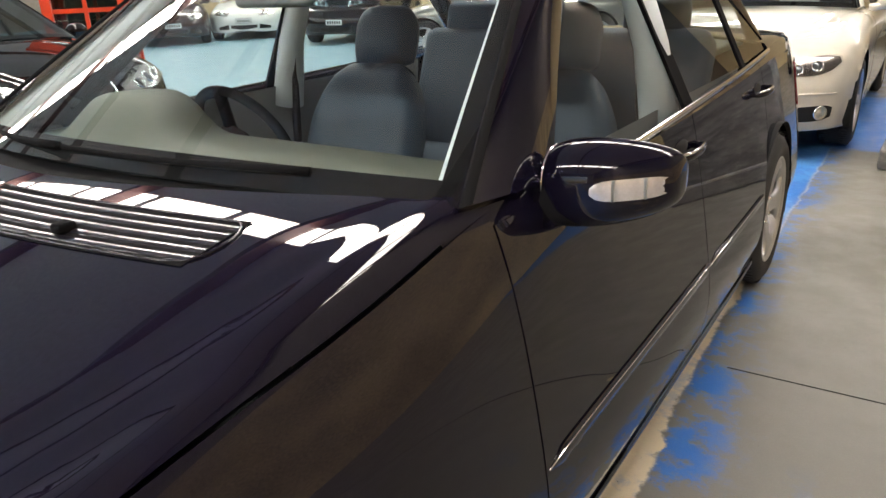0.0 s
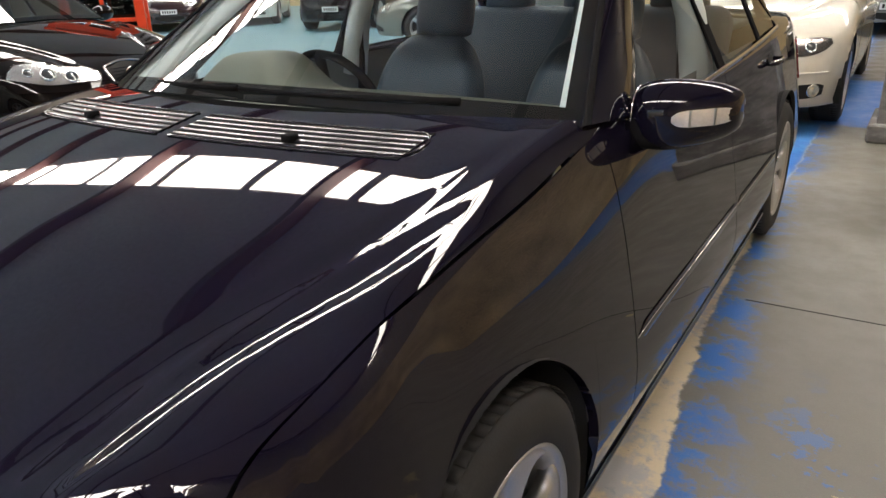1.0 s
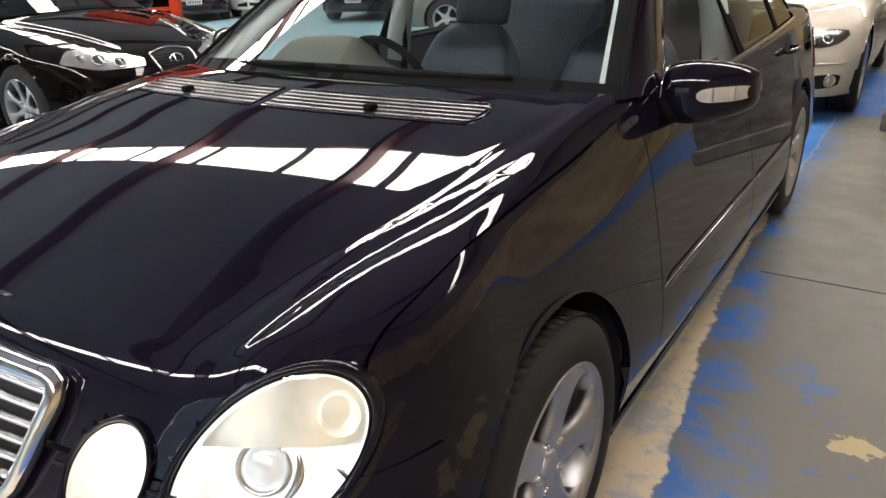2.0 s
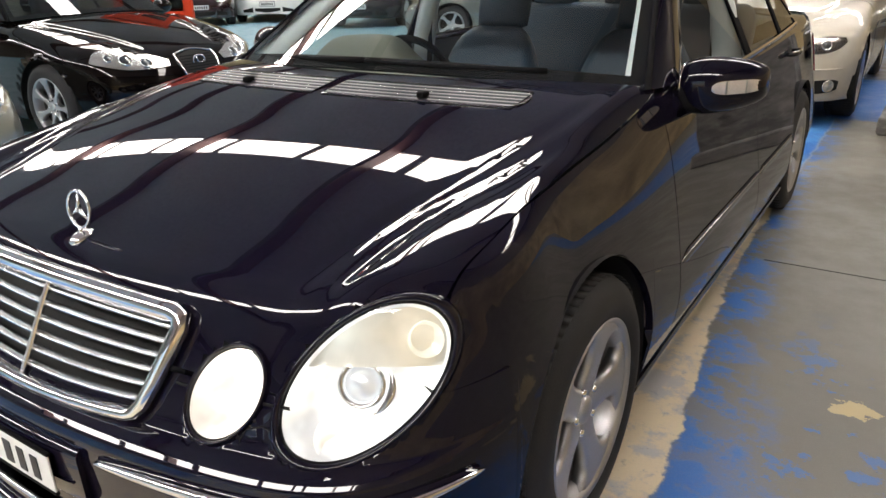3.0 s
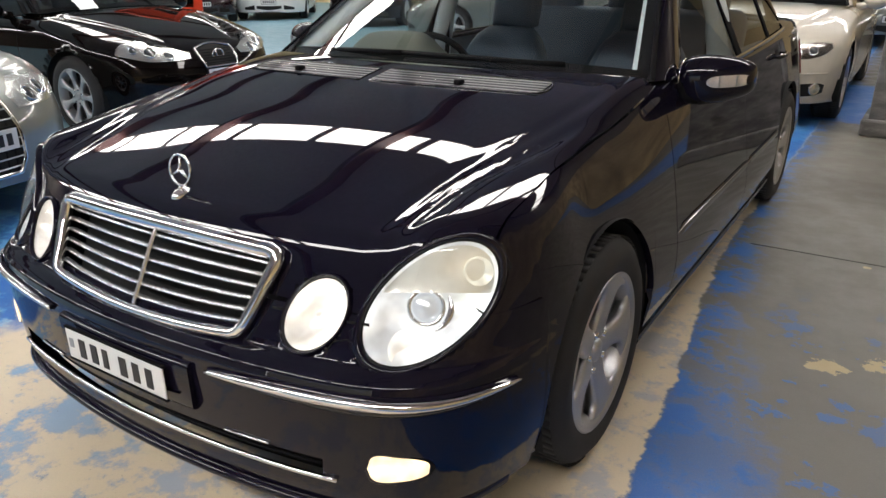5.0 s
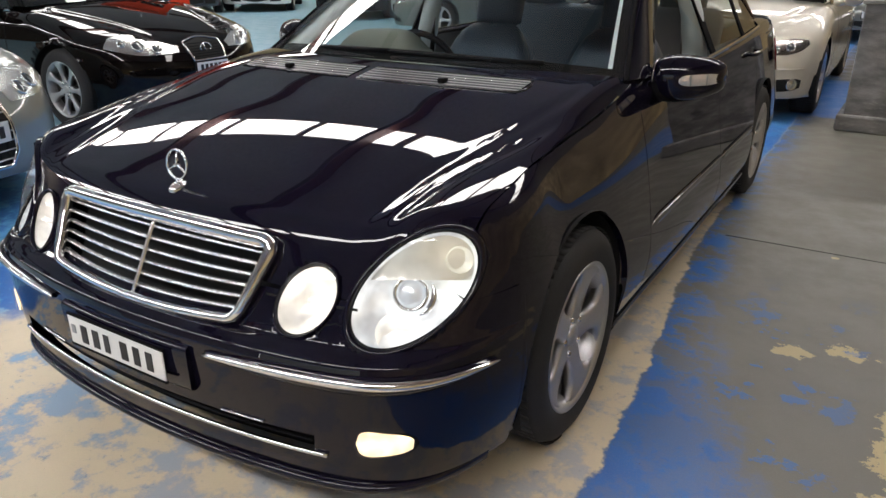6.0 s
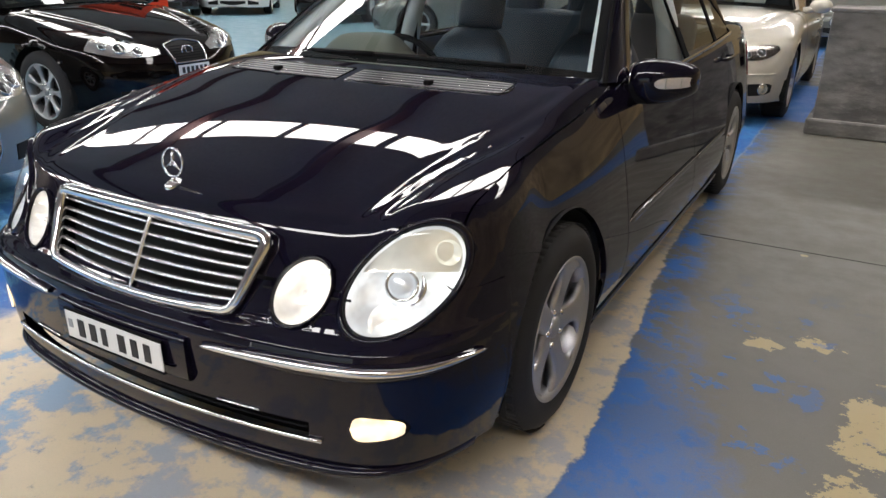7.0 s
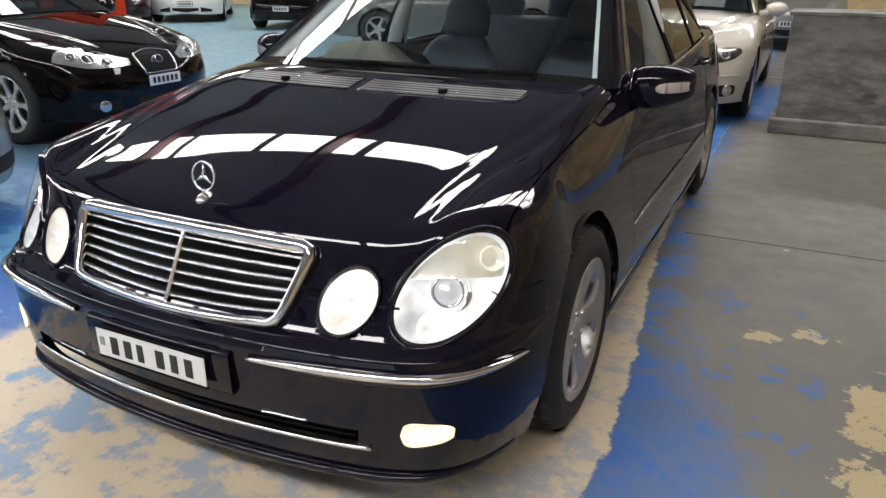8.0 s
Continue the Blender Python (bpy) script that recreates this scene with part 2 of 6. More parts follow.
# ---- cars: shared shape ----
class Shape:
    """A car's lower body as one smooth field: plan outline, side profile, nose and tail slope, bonnet and boot height."""

    def __init__(s, top, drop, half, prof, nose, tail, front, rear, crease, blend=0.06, p=2.7, q=2.2, step=0.0017, wing=None, sweep=0.0, brow=0.0, corner=None):
        s.top, s.drop, s.half, s.prof, s.nose, s.tail, s.front, s.rear = top, drop, half, prof, nose, tail, front, rear
        s.crease, s.blend, s.p, s.q, s.step, s.wing = crease, blend, p, q, step, wing
        s.sweep, s.brow, s.corner = sweep, brow, corner

    def height(s, x, y):
        x = np.abs(x)
        k = (x / 0.8) ** 2
        c = s.crease(y)
        w = np.clip((x - c) / 0.068, 0, 2)
        u = np.clip(w - 1, 0, 1)
        fall = 1 - np.cos(2 * math.pi * w) - 18 * (u ** 4 - 0.8 * u ** 5)
        fade = step01((y + 0.66) / 0.18) * (1 - step01((y - 0.35) / 0.2))
        over_lamp = s.brow * np.exp(-((x - 0.75) / 0.11) ** 2) * (1 - step01((y + 0.62) / 0.52))
        return s.top(y) + over_lamp - s.drop * (0.85 * k + 0.15 * k ** 3) - s.step * fall * fade - 2.0 * np.clip(x - 0.775, 0, 0.2) ** 2

    def plan(s, x, y, z):
        p = s.prof(z)
        if s.wing:
            p = p + (s.wing(z) - p) * (1 - step01((y - 0.15) / 0.75))
        if s.corner:
            p = p + s.corner(z) * (1 - step01((y + 0.50) / 0.45))
        side = s.half(y) * p
        a = np.abs(x) / side
        fwd = np.clip((s.front - y) / np.maximum(s.front - s.nose(z) - s.sweep * x * x, 0.05), 0, None)
        aft = np.clip((y - s.rear) / np.maximum(s.tail(z) - s.rear, 0.05), 0, None)
        return ((a ** s.p + fwd ** s.q + aft ** 2.6) ** (1 / 2.5) - 1) * 0.75

    def field(s, P):
        x, y, z = P[..., 0], P[..., 1], P[..., 2]
        return smax(s.plan(x, y, z), z - s.height(x, y), s.blend)

    def side_at(s, y, z):
        """The point of the flank at that y and z."""
        y, z = np.broadcast_arrays(np.asarray(y, float), np.asarray(z, float))
        return cast(s.field, np.stack([0 * y + 0.05, y, z], -1), np.array([1.0, 0, 0]))

    def top_at(s, x, y):
        x, y = np.broadcast_arrays(np.asarray(x, float), np.asarray(y, float))
        return cast(s.field, np.stack([x, y, 0 * x + 0.45], -1), np.array([0, 0, 1.0]))

    def ahead_at(s, x, z):
        """The point of the nose at that x and z."""
        x, z = np.broadcast_arrays(np.asarray(x, float), np.asarray(z, float))
        return cast(s.field, np.stack([x, 0 * x - 0.25, z], -1), np.array([0, -1.0, 0]))

    def normal(s, P):
        e = 1e-4
        g = np.stack([s.field(P + np.eye(3)[i] * e) - s.field(P - np.eye(3)[i] * e) for i in range(3)], -1)
        return g / np.linalg.norm(g, axis=-1, keepdims=True)

    def flank(s, ys, low, high, rows=26):
        """A side panel: columns at ys, from the heights low to the points high."""
        ys = np.asarray(ys, float)
        a, b = s.side_at(ys, low), np.asarray(high, float)
        o = np.stack([0 * ys + 0.42, ys, 0 * ys + 0.60], -1)
        fa, fb = np.arctan2(a[:, 2] - 0.60, a[:, 0] - 0.42), np.arctan2(b[:, 2] - 0.60, b[:, 0] - 0.42)
        t = np.linspace(0, 1, rows)
        phi = fa[:, None] + (fb - fa)[:, None] * t
        way = np.stack([np.cos(phi), 0 * phi, np.sin(phi)], -1)
        return cast(s.field, o[:, None, :], way)


def arch_low(ys, sill, hubs, r):
    """The lower edge of a flank with round wheel arches: the height at each y."""
    z = np.full(len(ys), sill, float)
    for hy, hz in hubs:
        d = np.abs(ys - hy)
        inside = d < r
        z[inside] = np.maximum(z[inside], hz + np.sqrt(np.maximum(r * r - d[inside] ** 2, 0)))
    return z


def spaced(a, b, n, hubs, r):
    """Columns from a to b, packed closely where an arch rises steeply."""
    ys = set(np.linspace(a, b, n))
    for hy, _ in hubs:
        for e in (-1, 1):
            ys |= {hy + e * r * math.sin(x) for x in np.linspace(0.9, math.pi / 2, 14)}
            ys |= {hy + e * (r + 0.0008)}
    return np.array(sorted(y for y in ys if a <= y <= b))


def ellipse_hole(P, centre, u, v, a, b, n, depth=0.25):
    """Moves grid points near an ellipse onto it and tells which points lie well inside. u, v: the ellipse's axes, n: its normal."""
    d = P - centre
    s, t, w = d @ u / a, d @ v / b, d @ n
    r = np.hypot(s, t)
    near = (np.abs(r - 1) < 0.09) & (np.abs(w) < depth)
    scale = np.where(near, (1 / np.maximum(r, 1e-6) - 1), 0)
    P = P + (s * a * scale)[..., None] * u + (t * b * scale)[..., None] * v
    return P, (r < 0.91) & (np.abs(w) < depth)


def corners_in(hole):
    """How many corners of each grid cell lie in a hole."""
    return hole[:-1, :-1].astype(int) + hole[1:, :-1] + hole[:-1, 1:] + hole[1:, 1:]


def oval_patch(f, centre, u, v, a, b, n, rings, bulge=0.0, lift=0.0, steps=56, squash=0.0):
    """Points on a body over an ellipse: rings from r0 to r1 about its axes, lifted off the surface and bulged in the middle. squash: egg shape."""
    th = np.linspace(0, 2 * math.pi, steps, endpoint=False)
    out = []
    for r in rings:
        c = np.cos(th)
        d = centre + (r * a * c)[:, None] * u + (r * b * np.sin(th) * (1 - squash * c))[:, None] * v
        p = cast(f, d - 0.20 * n, n[None, :], 0.4, 80)
        out.append(p + n * (lift + bulge * max(0, 1 - r * r)))
    return np.array(out)


def oval_part(name, P, material, parent, label="", cap=True):
    n, m = P.shape[:2]
    V = list(P.reshape(-1, 3))
    F = [(i * m + j, i * m + (j + 1) % m, (i + 1) * m + (j + 1) % m, (i + 1) * m + j) for i in range(n - 1) for j in range(m)]
    if cap:
        V.append(P[0].mean(0))
        F += [(len(V) - 1, (j + 1) % m, j) for j in range(m)]
    return mesh_part(name, V, F, material, parent, label)


def ribbon(name, P, width_dir, w, lift, material, parent, label=""):
    """A thin strip that follows points on a body. width_dir: unit vectors across; lift: unit normals times the height."""
    P = np.asarray(P)
    a, b = P - width_dir * w / 2, P + width_dir * w / 2
    G = np.stack([a, a + lift, P + lift * 1.25, b + lift, b], 1)
    return mesh_part(name, G.reshape(-1, 3), grid_faces(*G.shape[:2]), material, parent, label)


# ---- wheels ----
IRON = plain("cast_iron", (0.007, 0.007, 0.007), 0.85, 0.0)


def wheel(parent, at, side, tyre_r, rim_r, width, spoke, material=ALLOY, count=5, label="", turn=0.0):
    """A road wheel with its axle along x; side: +1 or -1, the way its face looks. spoke: half angle of a spoke by radius."""
    m = pose(*at) @ pose(0, 0, 0, 0, 90 * side, 0)
    w = width / 2
    bm = bmesh.new()
    turned(bm, [(rim_r - 0.012, -w), (rim_r + 0.006, -w - 0.004), (tyre_r - 0.04, -w - 0.008), (tyre_r - 0.012, -w + 0.010), (tyre_r, -w + 0.035), (tyre_r + 0.001, 0), (tyre_r, w - 0.035),
                (tyre_r - 0.012, w - 0.010), (tyre_r - 0.04, w + 0.008), (rim_r + 0.03, w + 0.011), (rim_r + 0.006, w + 0.004), (rim_r - 0.006, w - 0.002), (rim_r - 0.012, w - 0.02)], m, 72)
    tyre = part("tyre", bm, RUBBER, parent, "black rubber tyre")
    bm = bmesh.new()
    for i in range(72):
        a = 2 * math.pi * i / 72
        for lane, off in ((w * 0.62, 0.0), (-w * 0.62, 0.02)):
            turn_m = m @ Matrix.Rotation(a + off, 4, "Z") @ Matrix.Translation((tyre_r, 0, lane))
            bmesh.ops.create_cube(bm, size=1.0, matrix=turn_m @ Matrix.Diagonal((0.0014, 0.0245, w * 0.50, 1)))
    tagged(part("tread_block", bm, RUBBER, tyre), kind="stuff")
    bm = bmesh.new()
    turned(bm, [(rim_r - 0.03, -w + 0.02), (rim_r - 0.035, 0), (rim_r - 0.022, w - 0.03), (rim_r - 0.014, w - 0.008), (rim_r - 0.002, w + 0.006), (rim_r + 0.003, w + 0.003), (rim_r + 0.003, w - 0.006)], m, 72)
    rim = part("rim", bm, material, parent, label)
    bm = bmesh.new()
    turned(bm, [(0.002, 0.0), (rim_r - 0.036, 0.0), (rim_r - 0.036, -0.03)], m @ pose(0, 0, w - 0.062), 40)
    part("brake_disc", bm, IRON, parent)
    half = curve(*spoke)
    for k in range(count):
        bm = bmesh.new()
        rs, n = np.linspace(0.03, rim_r - 0.008, 16), 9
        rows = []
        for r in rs:
            t = (r - 0.03) / (rim_r - 0.038)
            zc = w - 0.004 - 0.022 * (1 - t) ** 2 - 0.012 * math.sin(math.pi * t) * 0.4
            row = []
            for j in range(n):
                e = 2 * j / (n - 1) - 1
                a = 2 * math.pi * k / count + turn + math.radians(float(half(r / rim_r))) * e
                row.append(bm.verts.new(m @ Vector((r * math.cos(a), r * math.sin(a), zc - 0.006 * e ** 4))))
            rows.append(row)
        skin = [bm.faces.new((a[j], a[j + 1], b[j + 1], b[j])) for a, b in zip(rows, rows[1:]) for j in range(n - 1)]
        back = m.to_3x3() @ Vector((0, 0, -0.03))
        ext = bmesh.ops.extrude_face_region(bm, geom=skin)["geom"]
        for v in [g for g in ext if isinstance(g, bmesh.types.BMVert)]:
            v.co += back
        bmesh.ops.recalc_face_normals(bm, faces=bm.faces)
        part("spoke", bm, material, rim)
        bm = bmesh.new()
        a = 2 * math.pi * (k + 0.5) / count + turn
        turned(bm, [(0.001, 0.012), (0.008, 0.011), (0.010, 0.006), (0.010, -0.02)], m @ pose(0.056 * math.cos(a), 0.056 * math.sin(a), w - 0.028), 12)
        part("wheel_bolt", bm, CHROME, rim)
    bm = bmesh.new()
    turned(bm, [(0.001, 0.010), (0.020, 0.009), (0.031, 0.005), (0.034, 0.0), (0.034, -0.03)], m @ pose(0, 0, w - 0.024), 32)
    part("hub_cap", bm, material, rim)


# ---- greenhouse ----
def greenhouse(car, paint, glass, base_y, base_z, rake, roof, rail_z, rear_base, rear_rake, belt, belt_x, lean, post, door_end, top_edge, ws_half=(0.77, 0.57), ws_low=0.035, bow=0.38, quarter=True, chrome_edge=True):
    """Windscreen, roof, pillars, side and rear windows as separate parts."""
    def ws(x, z):
        return base_y + (z - base_z) * rake + bow * x * x
    def rw(x, z):
        return rear_base[0] - (z - rear_base[1]) * rear_rake - 0.22 * x * x
    def side(y, z):
        return belt_x - (z - 0.95) * lean - 0.012 * ((y - 1.7) / 1.0) ** 2 - 0.10 * np.clip(z - 1.2, 0, 1) ** 2
    u, v = np.linspace(-1, 1, 41), np.linspace(0, 1, 24)
    U, V = np.meshgrid(u, v, indexing="ij")
    hw = ws_half[0] + (ws_half[1] - ws_half[0]) * V
    X = U * hw
    zb = base_z - ws_low * (X / ws_half[0]) ** 2
    zt = roof(ws(0, rail_z + 0.03)) - 0.012 - 0.035 * (X / ws_half[1]) ** 2
    Z = zb + (zt - zb) * V
    W = np.stack([X, ws(X, Z), Z], -1)
    windscreen = panel("windscreen", W, SCREEN if glass is GLASS else glass, car, "clear laminated windscreen glass", flange=0.006, inward=(0, 1.7, 0.9))
    # dark printed edge under the glass
    for lo, hi, ax in ((0, 2, 0), (39, 41, 0)):
        S = W[lo:hi] + np.array([0, 0.006, -0.006])
        panel("windscreen_border", S, TRIM, windscreen, flange=0)
    panel("windscreen_border", W[:, 0:3] + np.array([0, 0.006, -0.006]), TRIM, windscreen, flange=0)
    wt = W[:, -1]
    # roof
    vy = np.linspace(0, 1, 26)
    R = np.zeros((41, 26, 3))
    for i in range(41):
        x = W[i, -1, 0]
        y0 = wt[i, 1]
        zr = rear_base[1] + 0.80 * (rail_z - rear_base[1])
        y1 = rw(x, roof(2.4) - 0.05)
        yy = y0 + (y1 - y0) * vy
        a = x / ws_half[1]
        R[i, :, 0] = x * (1 + 0.04 * np.sin(math.pi * vy))
        R[i, :, 1] = yy
        R[i, :, 2] = roof(yy) - 0.035 * a * a
    R[:, 0, 2] = wt[:, 2] + 0.004
    panel("roof", R, paint, car, flange=0.02, inward=(0, 1.8, 0.8))
    # rear window and its base
    B = np.zeros((41, 16, 3))
    for i in range(41):
        a, b = R[i, -1], np.array([u[i] * (ws_half[0] - 0.09), rw(u[i] * (ws_half[0] - 0.09), rear_base[1]), rear_base[1] - 0.03 * u[i] ** 2])
        B[i] = a + (b - a) * np.linspace(0.012, 1, 16)[:, None]
        B[i, :, 2] += 0.035 * np.sin(math.pi * np.linspace(0, 1, 16))
    panel("rear_window", B, glass, car, "tinted rear window", flange=0.006, inward=(0, 1.7, 0.8))
    for sx in (1, -1):
        col = 40 if sx > 0 else 0
        wedge = W[col]
        # A pillar from the screen's edge to the window's edge
        n = 24
        t = np.linspace(0, 1, n)
        ye = top_edge[0][0] + (top_edge[1][0] - top_edge[0][0]) * t
        edge_z = curve(*top_edge)
        ze = edge_z(ye)
        q = np.stack([sx * (side(ye, ze) + 0.004), ye, ze], -1)
        o = W[col]
        c = (o + q) / 2 + np.stack([sx * (0.028 + 0 * t), -0.010 + 0 * t, 0.012 + 0 * t], -1)
        s = np.linspace(0, 1, 11)[None, :, None]
        A = (1 - s) ** 2 * o[:, None] + 2 * s * (1 - s) * c[:, None] + s * s * q[:, None]
        pillar = panel("windscreen_pillar", A, paint, car, flange=0.02, inward=(0, 1.7, 0.8))
        panel("pillar_gasket", np.stack([o + np.array([0, 0, 0.001]), o * 0.94 + A[:, 1] * 0.06 + np.array([sx * 0.006, -0.004, 0.003]), A[:, 1] + np.array([sx * 0.004, -0.002, 0.003])], 1), TRIM, pillar, flange=0)
        # cant rail from the window's top to the roof's edge
        yy = np.linspace(top_edge[1][0], rw(0.55, rail_z) + 0.0, 36)
        ze = edge_z(yy)
        q = np.stack([sx * (side(yy, ze) + 0.004), yy, ze], -1)
        rr = R[col]
        o = np.stack([np.interp(yy, rr[:, 1], rr[:, 0]), yy, np.interp(yy, rr[:, 1], rr[:, 2])], -1)
        c = (o + q) / 2 + np.array([sx * 0.020, 0, 0.016])
        C = (1 - s) ** 2 * o[:, None] + 2 * s * (1 - s) * c[:, None] + s * s * q[:, None]
        panel("cant_rail", C, paint, car, flange=0.02, inward=(0, 1.7, 0.8))
        # C pillar: window's rear top edge down to the deck
        yr = np.linspace(yy[-1], top_edge[-1][0], 20)
        ze = edge_z(yr)
        q = np.stack([sx * (side(yr, ze) + 0.004), yr, ze], -1)
        o = B[col][np.linspace(0, 15, 20).astype(int)] + np.array([0, 0, 0.002])
        o = np.stack([np.interp(t20, np.linspace(0, 1, 16), B[col][:, k]) for k, t20 in ((0, np.linspace(0, 1, 20)), (1, np.linspace(0, 1, 20)), (2, np.linspace(0, 1, 20)))], -1)
        c = (o + q) / 2 + np.array([sx * 0.03, 0.01, 0.02])
        C = (1 - s) ** 2 * o[:, None] + 2 * s * (1 - s) * c[:, None] + s * s * q[:, None]
        panel("rear_pillar", C, paint, car, flange=0.02, inward=(0, 1.7, 0.8))
        # side windows
        spans = [("side_window", top_edge[0][0] + 0.015, post - 0.028), ("side_window", post + 0.028, door_end)]
        if quarter:
            spans.append(("quarter_window", door_end + 0.03, top_edge[-1][0] - 0.03))
        for name, a, b in spans:
            yy = np.linspace(a, b, 24)
            lo, hi = belt(yy) + 0.0 * yy, edge_z(yy) - 0.012
            hi = np.maximum(hi, lo + 0.004)
            tt = np.linspace(0, 1, 12)
            zz = lo[:, None] + (hi - lo)[:, None] * tt
            Y = np.repeat(yy[:, None], 12, 1)
            G = np.stack([sx * side(Y, zz), Y, zz], -1)
            panel(name, G, glass, car, flange=0.005, inward=(0, 1.7, 0.8))
        # posts between the windows
        for py, w in [(post, 0.075)] + ([(door_end + 0.015, 0.05)] if quarter else []):
            zz = np.linspace(float(belt(py)) - 0.02, float(edge_z(py)) + 0.002, 14)
            Y = py + np.linspace(-w / 2, w / 2, 5)[None, :] + 0 * zz[:, None]
            Z = zz[:, None] + 0 * Y
            panel("door_post", np.stack([sx * (side(Y, Z) + 0.006), Y, Z], -1), TRIM, car, flange=0.01, inward=(0, 1.7, 0.8))
        # belt strip below the windows and bright edge over them
        yy = np.linspace(top_edge[0][0] - 0.03, top_edge[-1][0] - 0.02, 50)
        zz = belt(yy) - 0.006
        P = np.stack([sx * (side(yy, zz) + 0.012), yy, zz], -1)
        ribbon("belt_strip", P, np.array([0, 0, 1.0]), 0.022, np.array([sx * 0.006, 0, 0]), CHROME if chrome_edge else TRIM, car)
    return W, R, side, ws


# ---- the dark blue saloon ----
E_NOSE = curve((0.15, -0.775), (0.50, -0.775), (0.545, -0.766), (0.60, -0.736), (0.66, -0.704), (0.72, -0.672), (0.78, -0.655), (0.90, -0.60))
E_SHAPE = Shape(
    top=curve((-0.80, 0.68), (-0.66, 0.757), (-0.55, 0.800), (-0.40, 0.845), (-0.20, 0.898), (0.0, 0.940), (0.20, 0.979), (0.40, 1.009), (0.60, 1.020), (1.7, 1.02), (2.9, 1.035), (3.4, 1.03), (3.9, 1.0)),
    drop=0.046,
    half=curve((-0.9, 0.905), (0.0, 0.908), (1.4, 0.913), (2.9, 0.905), (3.5, 0.88), (4.0, 0.85)),
    prof=curve((0.12, 0.935), (0.20, 0.962), (0.30, 0.990), (0.37, 0.998), (0.45, 0.992), (0.55, 0.976), (0.66, 0.956), (0.76, 0.936), (0.86, 0.914), (0.94, 0.887), (1.05, 0.81)),
    nose=E_NOSE, tail=curve((0.15, 3.90), (0.35, 3.97), (0.6, 3.965), (0.9, 3.88), (1.05, 3.80)),
    wing=curve((0.12, 0.95), (0.20, 0.968), (0.32, 0.996), (0.40, 1.002), (0.50, 0.995), (0.58, 0.983), (0.66, 0.967), (0.74, 0.946), (0.82, 0.915), (0.90, 0.872), (1.05, 0.78)),
    front=-0.20, rear=3.30, crease=curve((-0.75, 0.505), (-0.50, 0.541), (-0.35, 0.566), (-0.11, 0.627), (0.04, 0.657), (0.4, 0.700), (0.6, 0.71)), p=11.0, q=1.75, sweep=0.17, brow=0.037,
    corner=curve((0.42, 0.0), (0.50, 0.006), (0.58, 0.014), (0.66, 0.026), (0.74, 0.038), (0.82, 0.055), (0.90, 0.0), (1.0, 0.0)))
HUB_F, HUB_R, WHEEL_R = (0.012, 0.318), (2.854, 0.322), 0.325
ARCH = 0.365


def bonnet_side(y):
    return 0.808 - 0.018 * step01((np.asarray(y) + 0.5) / 1.1)


def bonnet_grid(shape, cols=97):
    u = np.linspace(-1, 1, cols)
    rows = []
    rear = 0.315 + 0.40 * (u * 0.79) ** 2
    for k in range(34):
        phi = radians(9 + 81 * k / 33)
        x = u * 0.8078
        o = np.stack([x, -0.30 + 0 * x, 0.58 + 0 * x], -1)
        rows.append(cast(shape.field, o, np.array([0, -math.cos(phi), math.sin(phi)])))
    y0 = -0.30
    for t in np.linspace(0, 1, 60)[1:]:
        y = y0 + (rear - y0) * t
        x = u * bonnet_side(y)
        rows.append(shape.top_at(x, y))
    return np.array(rows).transpose(1, 0, 2)


def lamp_frame(shape, centre, tilt):
    """Normal and axes of a lamp on the nose. tilt: degrees by which its long axis leans outward from straight up."""
    c = shape.ahead_at(np.array(centre[0]), np.array(centre[2]))
    n = shape.normal(c)
    up = np.array([0, 0, 1.0]) - n * n[2]
    up /= np.linalg.norm(up)
    out = np.cross(up, n)
    if out[0] * (1 if centre[0] > 0 else -1) < 0:
        out = -out
    a = radians(tilt)
    return c, up * math.cos(a) + out * math.sin(a), out * math.cos(a) - up * math.sin(a), n


BIG = dict(centre=(0.729, 0, 0.665), tilt=50, a=0.174, b=0.098)
SMALL = dict(centre=(0.503, 0, 0.621), tilt=33, a=0.091, b=0.066)


